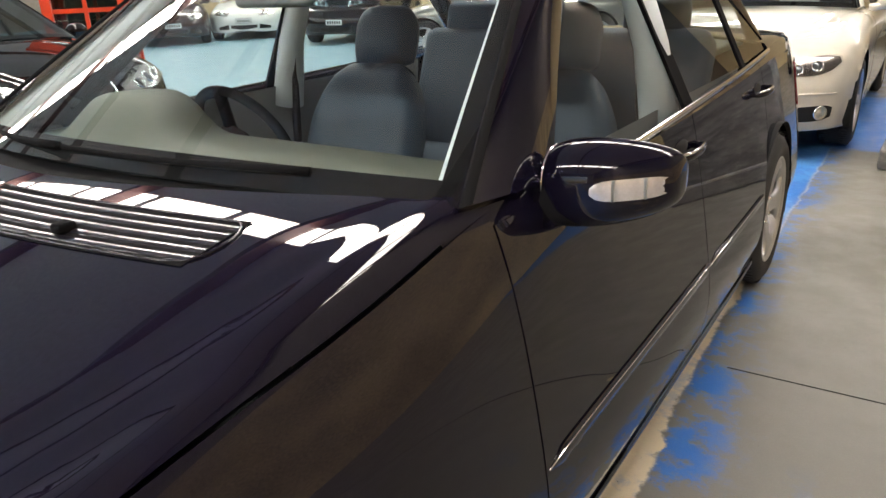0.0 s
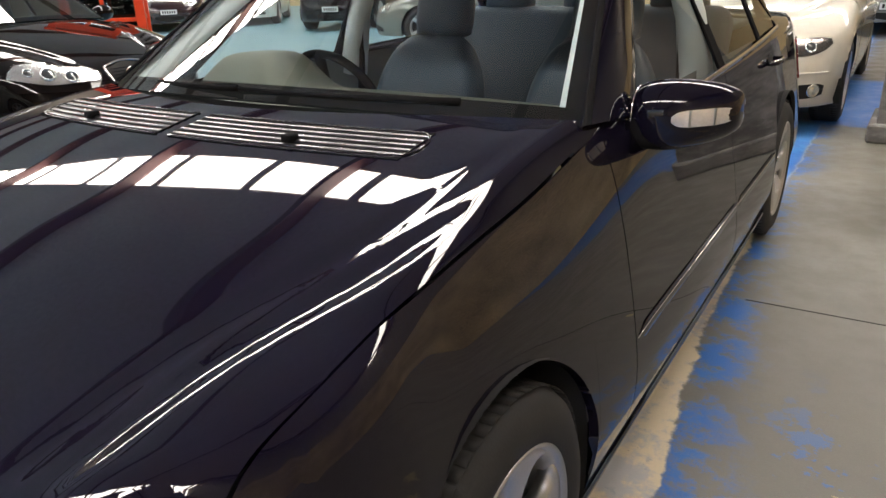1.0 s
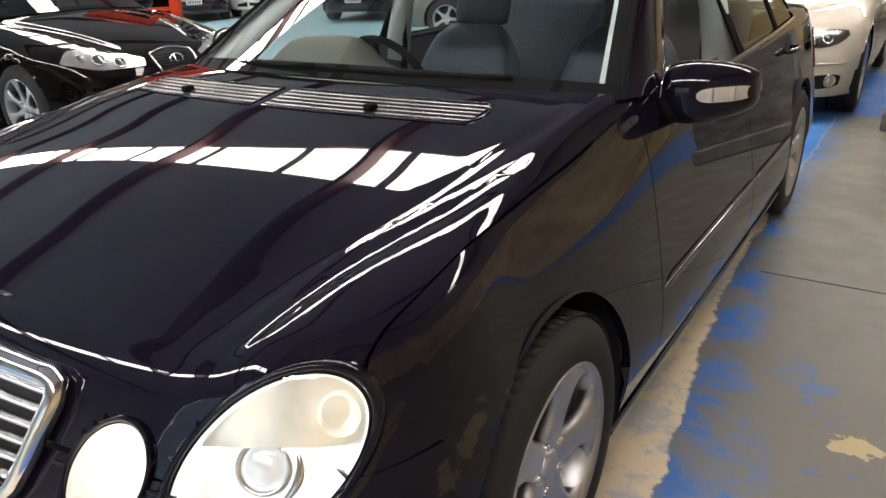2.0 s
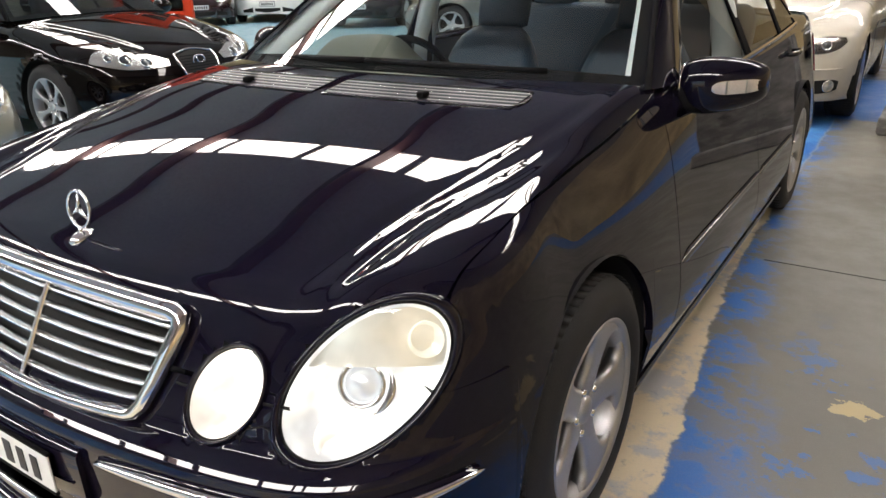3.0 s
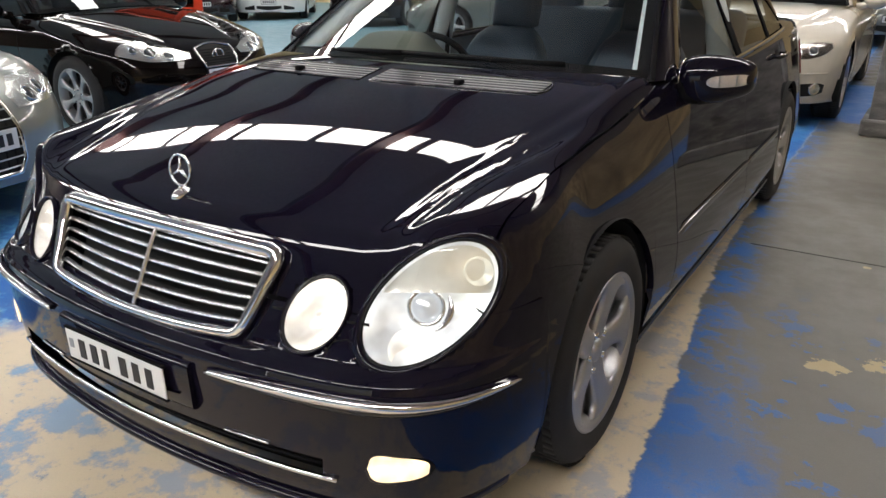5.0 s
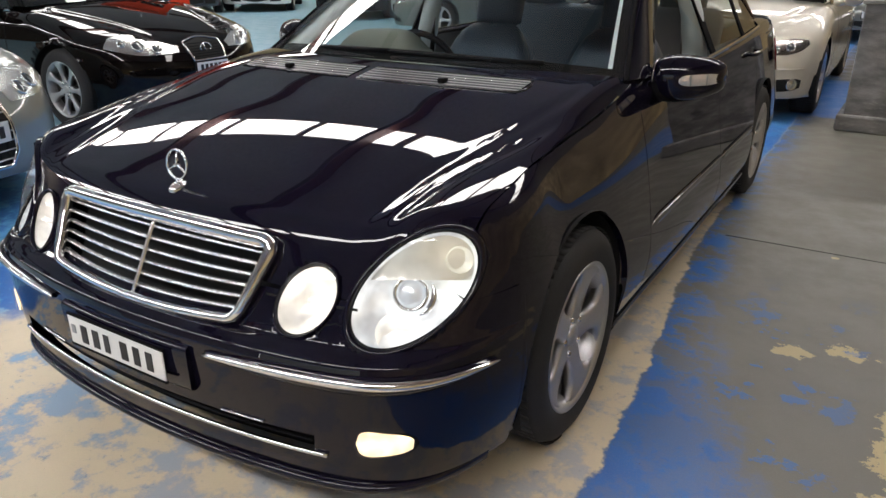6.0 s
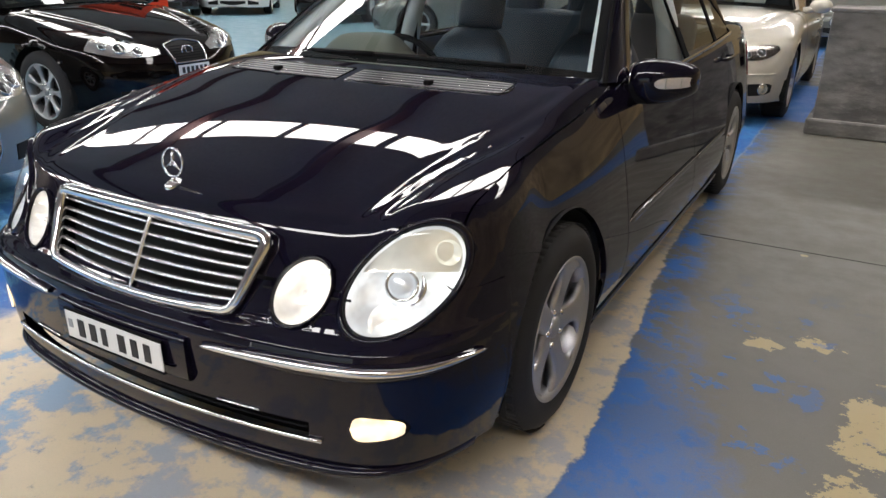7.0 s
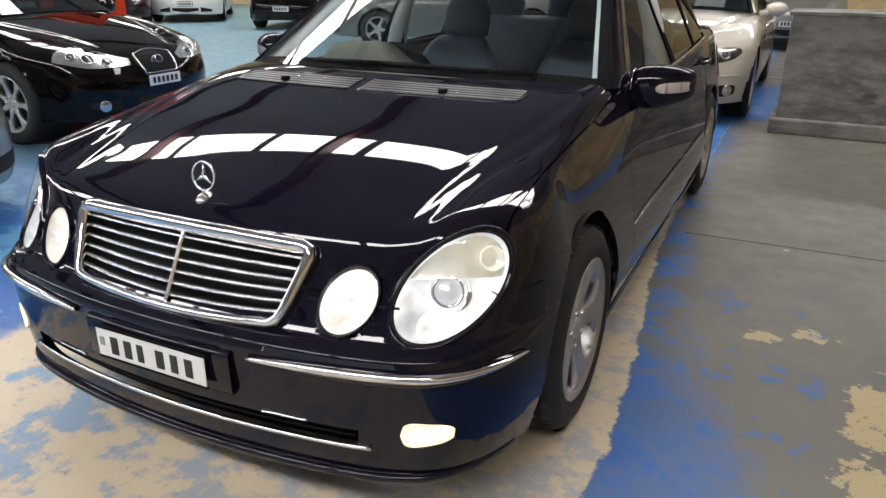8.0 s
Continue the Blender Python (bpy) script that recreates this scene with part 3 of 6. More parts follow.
def saloon():
    shape = E_SHAPE
    car = thing("saloon_car", "midnight blue four-door saloon with lit headlamps, parked on the painted floor", "car")
    # bonnet with openings for lamps and grille
    G = bonnet_grid(shape)
    hole = np.zeros(G.shape[:2], bool)
    lamps = []
    for sx in (1, -1):
        for spec in (BIG, SMALL):
            c, u, v, n = lamp_frame(shape, (sx * spec["centre"][0], 0, spec["centre"][2]), spec["tilt"])
            G, inside = ellipse_hole(G, c, u, v, spec["a"] * 1.03, spec["b"] * 1.03, n)
            hole |= inside
            lamps.append((sx, spec, c, u, v, n))
    grille_hole = (np.abs(G[..., 0]) < 0.395 - (0.735 - G[..., 2]) * 0.27) & (G[..., 2] < 0.728) & (G[..., 1] < -0.60)
    keep = (corners_in(hole) < 1) & (corners_in(grille_hole) < 3)
    bonnet = panel("bonnet", G, PAINT, car, "glossy midnight blue bonnet", keep=keep, flange=0.02, inward=(0, 0.2, 0.4))
    # bumper
    prof = [(0.185, -0.770), (0.197, -0.805), (0.215, -0.812), (0.245, -0.818), (0.30, -0.824), (0.36, -0.828), (0.42, -0.832), (0.47, -0.835), (0.505, -0.834), (0.522, -0.828), (0.532, -0.816), (0.538, -0.804),
            (0.545, -0.784), (0.56, -0.771), (0.60, -0.7495), (0.632, -0.730)]
    zs, yn = np.array([p[0] for p in prof]), np.array([p[1] for p in prof])
    fine = np.linspace(0, len(prof) - 1, 61)
    zs, yn = np.interp(fine, np.arange(len(prof)), zs), np.interp(fine, np.arange(len(prof)), yn)
    yc, end = shape.front, -0.372

    def contour(t, z, y_nose, out=0.0):
        L = yc - y_nose - 0.012 + out
        side = shape.half(np.array(-0.5)) * (shape.wing(z) + shape.corner(z)) + out + 0.002
        tm = np.arccos(((yc - end) / (L - shape.sweep * side * side)) ** (shape.q / 2))
        th = tm * np.linspace(0, 1, 600) ** 3
        x = side * np.sin(th) ** (2 / shape.p)
        y = yc - (L - shape.sweep * x * x) * np.cos(th) ** (2 / shape.q)
        run = np.concatenate([[0], np.cumsum(np.hypot(np.diff(x), np.diff(y)))])
        a = np.abs(t) * run[-1]
        return np.stack([np.sign(t) * np.interp(a, run, x), np.interp(a, run, y), z + 0 * t], -1)

    T = np.linspace(-1, 1, 201)
    B = np.stack([contour(T, z, y) for z, y in zip(zs, yn)], 1)
    lamp_hole = np.zeros(B.shape[:2], bool)
    hole = (np.abs(B[..., 0]) < 0.57) & (B[..., 2] > 0.286) & (B[..., 2] < 0.338)
    for sx in (1, -1):
        hole |= (sx * B[..., 0] > 0.675) & (sx * B[..., 0] < 0.768) & (B[..., 2] > 0.312) & (B[..., 2] < 0.354)
    for sx, spec, c, u, v, n in lamps:
        B, inside = ellipse_hole(B, c, u, v, spec["a"] * 1.03, spec["b"] * 1.03, n)
        lamp_hole |= inside & (B[..., 2] > 0.53)
    hole |= (np.abs(B[..., 0]) < 0.395 - (0.735 - B[..., 2]) * 0.27) & (B[..., 2] > 0.566)
    keep = (corners_in(hole) < 3) & (corners_in(lamp_hole) < 1)
    bumper = panel("front_bumper", B, PAINT, car, keep=keep, flange=0.03, inward=(0, 0.5, 0.5))
    # lower intake behind its opening
    back = np.stack([contour(np.linspace(-0.54, 0.54, 61), z, -0.775) for z in np.linspace(0.26, 0.36, 9)], 1)
    panel("intake_mesh", back, DARK, bumper, flange=0)
    for z in (0.300, 0.312, 0.324):
        P = contour(np.linspace(-0.50, 0.50, 61), z, -0.806)
        bm = bmesh.new()
        tube(bm, P, 0.0035, 6)
        part("intake_bar", bm, TRIM, bumper)
    for z, y, r, e in ((0.282, -0.826, 0.006, 0.54), (0.335, -0.829, 0.003, 0.0)):
        for lo, hi in (((-e, e),) if e else ((0.28, 0.39), (-0.39, -0.28))):
            bm = bmesh.new()
            tube(bm, contour(np.linspace(lo, hi, 61), z, y), r, 8)
            part("intake_strip", bm, CHROME, bumper, "chrome strip along the intake")
    lip = np.stack([contour(np.linspace(-0.93, 0.93, 101), z, y) for z, y in ((0.206, -0.806), (0.201, -0.820), (0.194, -0.826), (0.184, -0.822), (0.176, -0.80))], 1)
    panel("bumper_lip", lip, PAINT, bumper, flange=0.01)
    # rubbing strips with chrome inlay, either side of the plate
    for sx in (1, -1):
        t = np.linspace(0.26, 0.91, 60) * sx
        taper = np.sin(np.linspace(0.10, math.pi - 0.02, 60)) ** 0.5
        S = np.stack([contour(t, z, -0.835, 0.0) + np.array([0, -o, 0]) + np.stack([0 * t + sx * o, 0 * t, (z - 0.485) * (taper - 1)], -1)
                      for z, o in ((0.462, 0.000), (0.466, 0.006), (0.478, 0.010), (0.492, 0.010), (0.504, 0.006), (0.508, 0.000))], 1)
        panel("bumper_strip", S, PAINT, bumper, flange=0)
        bm = bmesh.new()
        tube(bm, contour(t, 0.492, -0.835, 0.010) + np.stack([0 * t, 0 * t, 0.010 * (taper - 1)], -1), list(0.0115 * taper + 0.0008), 8)
        part("bumper_chrome", bm, CHROME, bumper, "chrome inlay strip")
        # fog lamp
        front = []
        for e in np.linspace(-1, 1, 19):
            x = 0.722 + 0.056 * e
            w = 0.029 * (1 - 0.25 * e) * (1 - abs(e) ** 4) ** 0.5 + 0.001
            col = []
            for z in np.linspace(0.331 - w, 0.331 + w, 9):
                sd = float(shape.half(np.array(-0.5)) * shape.wing(np.array(z)))
                y = yc - (yc + 0.818 - shape.sweep * x * x) * (1 - (x / sd) ** shape.p) ** (1 / shape.q)
                col.append((sx * x, y - 0.002, z))
            front.append(col)
        fog = panel("fog_lamp", np.array(front), LAMP_WARM, bumper, "lit warm fog lamp", flange=0.02)
        panel("fog_glass", np.array(front) + np.array([0, -0.008, 0]), LENS, fog, flange=0)
        panel("fog_surround", (np.array(front) - np.array([sx * 0.722, 0, 0.331])) * np.array([1.08, 1, 1.16]) + np.array([sx * 0.722, 0.004, 0.331]), TRIM, fog, flange=0.02)
    # number plate and its plinth
    P = np.stack([contour(np.linspace(-0.215, 0.215, 41), z, y) for z, y in ((0.366, -0.830), (0.372, -0.842), (0.380, -0.846), (0.478, -0.848), (0.486, -0.844), (0.490, -0.834))], 1)
    panel("plate_plinth", P, PAINT, bumper, flange=0.01)
    bm = bmesh.new()
    box(bm, (0.372, 0.004, 0.080), (0, -0.8450, 0.432), 0.0015)
    plate = part("number_plate", bm, PLATE_WHITE, car, "white number plate with dark characters", smooth=False)
    for dx, w in ((-0.122, 0.036), (-0.074, 0.036), (-0.030, 0.030), (0.038, 0.038), (0.086, 0.034), (0.134, 0.034)):
        bm = bmesh.new()
        box(bm, (w * 0.7, 0.002, 0.050), (dx, -0.8478, 0.430))
        part("plate_bar", bm, INK, plate, smooth=False)
    bm = bmesh.new()
    box(bm, (0.016, 0.002, 0.024), (-0.166, -0.8478, 0.436))
    part("plate_crest", bm, plain("plate_grey", (0.25, 0.27, 0.3), 0.5), plate, smooth=False)
    bm = bmesh.new()
    for a, b in (((0.376, 0.008, 0.006), (0, -0.8440, 0.4755)), ((0.376, 0.008, 0.006), (0, -0.8440, 0.3885))):
        box(bm, a, b, 0.001)
    part("plate_holder", bm, TRIM, plate, smooth=False)
    # lamps
    for sx, spec, c, u, v, n in lamps:
        a, b = spec["a"], spec["b"]
        big = spec is BIG
        f = shape.field
        lamp = oval_part("headlamp" if big else "inner_lamp", oval_patch(f, c, u, v, a, b, n, np.linspace(0.08, 0.985, 14), 0.016 if big else 0.012, 0.001), LENS, car, "clear domed lamp glass")
        ring = oval_patch(f, c, u, v, a, b, n, (0.965, 0.985, 1.01, 1.04, 1.065, 1.10), 0, 0.0)
        for k, h in enumerate((0.003, 0.008, 0.011, 0.011, 0.006, -0.005)):
            ring[k] += n * h
        oval_part("lamp_ring", ring, PAINT, lamp, cap=False)
        groove = oval_patch(f, c, u, v, a, b, n, (0.935, 0.960, 0.99), 0, 0.0)
        oval_part("lamp_gasket", groove + n * 0.0015, TRIM, lamp, cap=False)
        bowl = oval_patch(f, c, u, v, a, b, n, (0.10, 0.35, 0.6, 0.8, 0.92, 1.0), 0, 0)
        depth = (-0.075, -0.070, -0.055, -0.035, -0.015, -0.002)
        for k, d in enumerate(depth):
            bowl[k] += n * d * (1.0 if big else 0.8)
        oval_part("reflector", bowl, LAMP_DIM if big else LAMP_WHITE, lamp)
        if big:
            m = Matrix(np.column_stack([u, v, n]).tolist()).to_4x4()
            m = Matrix.Translation(c) @ m
            bm = bmesh.new()
            turned(bm, [(0.036, -0.055), (0.041, -0.034), (0.040, -0.028), (0.034, -0.026), (0.031, -0.034)], m @ pose(-0.012, sx * 0.0, 0), 40)
            part("projector_ring", bm, SATIN, lamp)
            bm = bmesh.new()
            turned(bm, [(0.031 * math.sin(k * math.pi / 16), -0.046 + 0.020 * math.cos(k * math.pi / 16)) for k in range(0, 9)], m @ pose(-0.012, 0, 0), 32)
            part("projector_lens", bm, PROJECTOR, lamp)
            bm = bmesh.new()
            turned(bm, [(0.001, -0.05), (0.030, -0.040), (0.040, -0.026), (0.043, -0.022)], m @ pose(-0.095, 0.045, 0), 32)
            part("high_beam_bowl", bm, LAMP_WHITE, lamp)
            bm = bmesh.new()
            turned(bm, [(0.001, -0.045), (0.022, -0.036), (0.030, -0.024)], m @ pose(0.118, 0.012, 0.006), 28)
            part("indicator_bowl", bm, LAMP_CREAM, lamp)
            # frosted brow over the upper part of the lamp, its lower edge level
            up = np.array([0, 0, 1.0]) - n * n[2]
            up /= np.linalg.norm(up)
            B2 = oval_patch(f, c, u, v, a, b, n, np.linspace(0.03, 0.955, 12), 0, -0.020)
            h = (B2 - c) @ up
            level = 0.022
            B2 = B2 + np.where(h < level, level - h, 0)[..., None] * up
            k, w = B2.shape[:2]
            F = [(i * w + j, i * w + (j + 1) % w, (i + 1) * w + (j + 1) % w, (i + 1) * w + j) for i in range(k - 1) for j in range(w)
                 if max(h[i, j], h[i, (j + 1) % w], h[i + 1, j], h[i + 1, (j + 1) % w]) > level]
            mesh_part("lamp_brow", B2.reshape(-1, 3), F, LAMP_CREAM, lamp, "frosted brow")
            bm = bmesh.new()
            tube(bm, [m @ Vector((-0.012 + 0.052 * math.cos(q), sx * 0.052 * math.sin(q), -0.030)) for q in np.linspace(0.2, 1.9, 14)], list(0.0075 * np.sin(np.linspace(0.15, 3.0, 14)) + 0.0006), 8)
            part("projector_shroud", bm, CHROME, lamp, "bright crescent beside the projector")
        else:
            m = Matrix.Translation(c) @ Matrix(np.column_stack([u, v, n]).tolist()).to_4x4()
            bm = bmesh.new()
            turned(bm, [(0.012 * math.sin(k * math.pi / 10), -0.03 + 0.02 * math.cos(k * math.pi / 10)) for k in range(0, 10)], m, 16)
            part("bulb", bm, LAMP_WHITE, lamp)
    # grille
    def grille_at(s, t, out=0.0):
        """s: -1 to 1 across, t: 0 at the bottom to 1 at the top."""
        z = 0.558 + 0.165 * t - 0.016 * (1 - t) * (1 - s * s) + 0.006 * t * (1 - s * s)
        x = s * (0.345 + 0.048 * t)
        p = shape.ahead_at(x, z)
        return p + np.array([0, -out, 0.3 * out])
    grille = part("grille", box(bmesh.new(), (0.66, 0.02, 0.16), (0, -0.575, 0.62), 0.005), DARK, car, "black grille with chrome bars", smooth=False)
    s = np.linspace(-0.985, 0.985, 41)
    rim_s = np.concatenate([np.linspace(-0.93, 0.93, 30), [0.975, 1.0, 1.0, 1.0, 0.995, 0.97], np.linspace(0.93, -0.93, 30), [-0.97, -0.995, -1.0, -1.0, -1.0, -0.975]])
    rim_t = np.concatenate([np.full(30, 1.0), [0.97, 0.88, 0.62, 0.36, 0.12, 0.03], np.full(30, 0.0), [0.03, 0.12, 0.36, 0.62, 0.88, 0.97]])
    P = grille_at(rim_s, rim_t, 0.014)
    rad = np.concatenate([np.full(30, 0.020), np.linspace(0.018, 0.013, 6), np.full(30, 0.012), np.linspace(0.013, 0.018, 6)])
    bm = bmesh.new()
    tube(bm, P, list(rad), 12, closed=True)
    part("grille_frame", bm, CHROME, grille, "polished chrome frame")
    for k in range(1, 7):
        t = k / 7.0 - 0.01
        P = grille_at(s, np.full(41, t), 0.0)
        G2 = np.stack([P + np.array([0, 0.010, -0.002]), P + np.array([0, -0.002, -0.0035]), P + np.array([0, -0.005, 0.0]), P + np.array([0, -0.002, 0.0035]), P + np.array([0, 0.010, 0.003])], 1)
        panel("grille_bar", G2, SATIN, grille, flange=0)
    bm = bmesh.new()
    tube(bm, [grille_at(np.array(0.0), np.array(t), 0.006) for t in np.linspace(0.0, 1.0, 9)], 0.0065, 8)
    part("centre_bar", bm, SATIN, grille)
    back = np.stack([grille_at(s, np.full(41, t), -0.05) for t in np.linspace(0.0, 1.0, 9)], 1)
    panel("grille_backing", back, DARK, grille, flange=0)
    # bonnet shut line between grille and lamps, headlamp washer covers below it
    for sx in (1, -1):
        for a, b in ((0.398, 0.432), (0.574, 0.626)):
            q = shape.ahead_at(sx * np.linspace(a, b, 12), np.full(12, 0.618))
            ribbon("bonnet_gap", q, np.array([0, 0, 1.0]), 0.007, shape.normal(q) * 0.0025, DARK, bonnet)
        loop = [(0.555, 0.548), (0.585, 0.543), (0.618, 0.546), (0.622, 0.560), (0.616, 0.580), (0.585, 0.586), (0.560, 0.578), (0.552, 0.562)]
        q = shape.ahead_at(sx * np.array([e[0] for e in loop]), np.array([e[1] for e in loop]))
        bm = bmesh.new()
        tube(bm, q + shape.normal(q) * 0.001, 0.0016, 6, closed=True)
        part("washer_cover_seam", bm, DARK, bumper)
    # star on its stalk
    base = shape.top_at(np.array(0.0), np.array(-0.595))
    bm = bmesh.new()
    turned(bm, [(0.001, 0.010), (0.010, 0.010), (0.014, 0.006), (0.019, 0.003), (0.020, -0.004)], Matrix.Translation(base) @ pose(0, 0, 0, 14, 0, 0) @ Matrix.Diagonal((1, 1.4, 1, 1)), 28)
    badge = part("bonnet_badge", bm, CHROME, bonnet, "upright chrome ring badge on the bonnet")
    mid = Vector(base) + Vector((0, 0.006, 0.056))
    bm = bmesh.new()
    tube(bm, [mid + 0.0375 * Vector((math.cos(a), 0.12 * math.sin(a), math.sin(a))) for a in np.linspace(0, 2 * math.pi, 40, endpoint=False)], 0.0035, 8, closed=True)
    tube(bm, [Vector(base) + Vector((0, 0, 0.005)), mid + Vector((0, -0.004, -0.0375))], [0.006, 0.004], 10)
    for a in (90, 210, 330):
        d = Vector((math.cos(radians(a)), 0.12 * math.sin(radians(a)), math.sin(radians(a))))
        tube(bm, [mid, mid + 0.012 * d, mid + 0.037 * d], [0.0065, 0.0045, 0.001], 6)
    part("badge_ring", bm, CHROME, badge)
    # air vents in the bonnet's rear edge
    for sx in (1, -1):
        xs = np.linspace(0.02, 0.570, 30)
        for k in range(5):
            y = 0.145 + 0.022 * k + 0.22 * (xs - 0.02) ** 2
            a, b = shape.top_at(sx * xs, y), shape.top_at(sx * xs, y + 0.014)
            n = np.array([0, 0, 1.0])
            S = np.stack([a + (b - a) * (0.5 - 0.5 * math.cos(q)) + n * (0.0010 + 0.0022 * math.sin(q)) for q in np.linspace(0, math.pi, 9)], 1)
            panel("vent_slat", S, VENT, bonnet, flange=0)
        bend = np.linspace(-math.pi / 2, math.pi / 2, 11)
        edge = [(x, 0.137 + 0.22 * (x - 0.02) ** 2) for x in xs[:-2]] + [(0.548 + 0.034 * math.cos(q), 0.262 + 0.058 * math.sin(q)) for q in bend] + [(x, 0.259 + 0.22 * (x - 0.02) ** 2) for x in xs[::-1][2:]]
        ex, ey = np.array([e[0] for e in edge]), np.array([e[1] for e in edge])
        bm = bmesh.new()
        tube(bm, shape.top_at(sx * ex, ey) + np.array([0, 0, 0.001]), 0.003, 6)
        part("vent_frame", bm, PAINT, bonnet)
        y = np.linspace(0.131, 0.263, 8)
        X, Y = np.meshgrid(xs, y, indexing="ij")
        panel("vent_recess", shape.top_at(sx * X, Y + 0.22 * (X - 0.02) ** 2) + np.array([0, 0, 0.0015]), TRIM, bonnet, flange=0)
    for x in (0.32, -0.32):
        p = shape.top_at(np.array(x), np.array(0.188))
        bm = bmesh.new()
        box(bm, (0.024, 0.030, 0.016), (0, 0, 0.008), 0.005, segments=3)
        bmesh.ops.transform(bm, matrix=Matrix.Translation(p), verts=bm.verts)
        part("washer_jet", bm, TRIM, bonnet)
    # flanks
    for sx in (1, -1):
        flip = np.array([sx, 1, 1])
        hubs = [HUB_F, HUB_R]
        belt = curve((0.5, 0.925), (0.9, 0.930), (1.7, 0.945), (2.6, 0.965), (3.2, 0.985))
        # wing
        ys = spaced(-0.56, 0.615, 76, [HUB_F], ARCH)
        low = np.maximum(arch_low(ys, 0.215, [HUB_F], ARCH), np.where(ys < -0.374, 0.50 + 0.0 * ys, 0.215))
        hx = bonnet_side(ys) + 0.0035
        high = shape.top_at(hx, ys)
        W = shape.flank(ys, low, high, 40)
        hole = np.zeros(W.shape[:2], bool)
        for lsx, spec, c, u, v, n in lamps:
            if lsx == 1 and spec is BIG:
                W, hole = ellipse_hole(W, c, u, v, spec["a"] * 1.03, spec["b"] * 1.03, n)
        wing = panel("front_wing", W * flip, PAINT, car, keep=corners_in(hole) < 1, flange=0.02, inward=(0, 0.3, 0.5))
        # painted corner between bonnet, screen pillar and door
        cy = np.linspace(0.49, 0.86, 22)
        corner = shape.flank(cy, belt(cy) - 0.006, shape.top_at(0.735 + 0 * cy, cy), 20) - np.array([0.003, 0, 0.004])
        panel("wing_corner", corner * flip, PAINT, wing, flange=0, inward=(0, 0.7, 0.5))
        # doors and rear quarter
        y_b = 1.70
        for name, a, b, arches in (("front_door", 0.620, y_b, []), ("rear_door", y_b + 0.005, 2.640, [HUB_R]), ("rear_wing", 2.645, 3.30, [HUB_R])):
            ys = spaced(a, b, 44, arches, ARCH)
            low = arch_low(ys, 0.215, arches, ARCH)
            zt = belt(ys) if name != "rear_wing" else belt(ys) + 0.0
            D = shape.flank(ys, low, shape.side_at(ys, zt - 0.004), 40)
            door = panel(name, D * flip, PAINT, car, flange=0.02, inward=(0, 1.7, 0.5))
            if name != "rear_wing":
                # bright strip and moulding low on the door
                yy = np.linspace(a + 0.01, (b if not arches else 2.48) - 0.01, 40)
                p = shape.side_at(yy, 0.475 + 0.0 * yy)
                thin = np.minimum(1, (yy - yy[0]) / 0.06 + 0.05)[:, None]
                M = np.stack([p + np.array([dx, 0, dz]) * thin for dx, dz in ((0.0, -0.024), (0.0035, -0.018), (0.0045, 0), (0.0035, 0.014), (0, 0.020))], 1)
                panel("door_moulding", M * flip, PAINT, door, flange=0.0, inward=(0, 1.7, 0.5))
                bm = bmesh.new()
                tube(bm, (p + np.array([0.0040, 0, 0.010]) * thin) * flip, 0.0016, 6)
                part("moulding_chrome", bm, CHROME, door)
                # handle
                hy = b - 0.13 if name == "front_door" else b - 0.10
                hz = 0.845 if name == "front_door" else 0.862
                q = shape.side_at(np.array([hy - 0.11, hy - 0.10, hy - 0.06, hy, hy + 0.06, hy + 0.08, hy + 0.09]), np.full(7, hz)) + np.array([[0.0, 0, 0], [0.022, 0, 0], [0.038, 0, 0.002], [0.042, 0, 0.003], [0.036, 0, 0.002], [0.022, 0, 0], [0, 0, 0]])
                bm = bmesh.new()
                tube(bm, q * flip, [0.008, 0.010, 0.011, 0.011, 0.011, 0.011, 0.010], 10)
                part("door_handle", bm, PAINT, door, "body-coloured pull handle with chrome top")
                bm = bmesh.new()
                tube(bm, (q[1:-1] + np.array([0.003, 0, 0.009])) * flip, 0.0045, 8)
                part("handle_chrome", bm, CHROME, door)
                cup = shape.side_at(np.array(hy - 0.01), np.array(hz))
                bm = bmesh.new()
                bmesh.ops.create_uvsphere(bm, u_segments=20, v_segments=12, radius=1.0, matrix=Matrix.Translation(Vector(cup * flip - np.array([sx * 0.004, 0, 0]))) @ Matrix.Diagonal((0.006, 0.065, 0.030, 1)))
                part("handle_cup", bm, DARK, door)
        # sill
        ys = np.linspace(0.35, 2.50, 60)
        S = np.stack([shape.side_at(ys, z + 0 * ys) + np.array([o, 0, 0]) for z, o in ((0.212, 0.004), (0.205, 0.008), (0.190, 0.010), (0.170, 0.004), (0.155, -0.03), (0.15, -0.10))], 1)
        panel("sill", S * flip, PAINT, car, flange=0, inward=(0, 1.5, 0.5))
        # wheel arch liners
        for hy, hz in hubs:
            bm = bmesh.new()
            a = np.linspace(radians(-18), radians(198), 30)
            rows = [[bm.verts.new((sx * x, hy + (ARCH + 0.004) * math.cos(t), hz + (ARCH + 0.004) * math.sin(t))) for t in a] for x in (0.56, 0.885)]
            for i in range(29):
                bm.faces.new((rows[0][i], rows[0][i + 1], rows[1][i + 1], rows[1][i]))
            inner = [bm.verts.new((sx * 0.56, hy + (ARCH + 0.004) * math.cos(t), hz + (ARCH + 0.004) * math.sin(t))) for t in a]
            bm.faces.new(inner)
            part("arch_liner", bm, DARK, car)
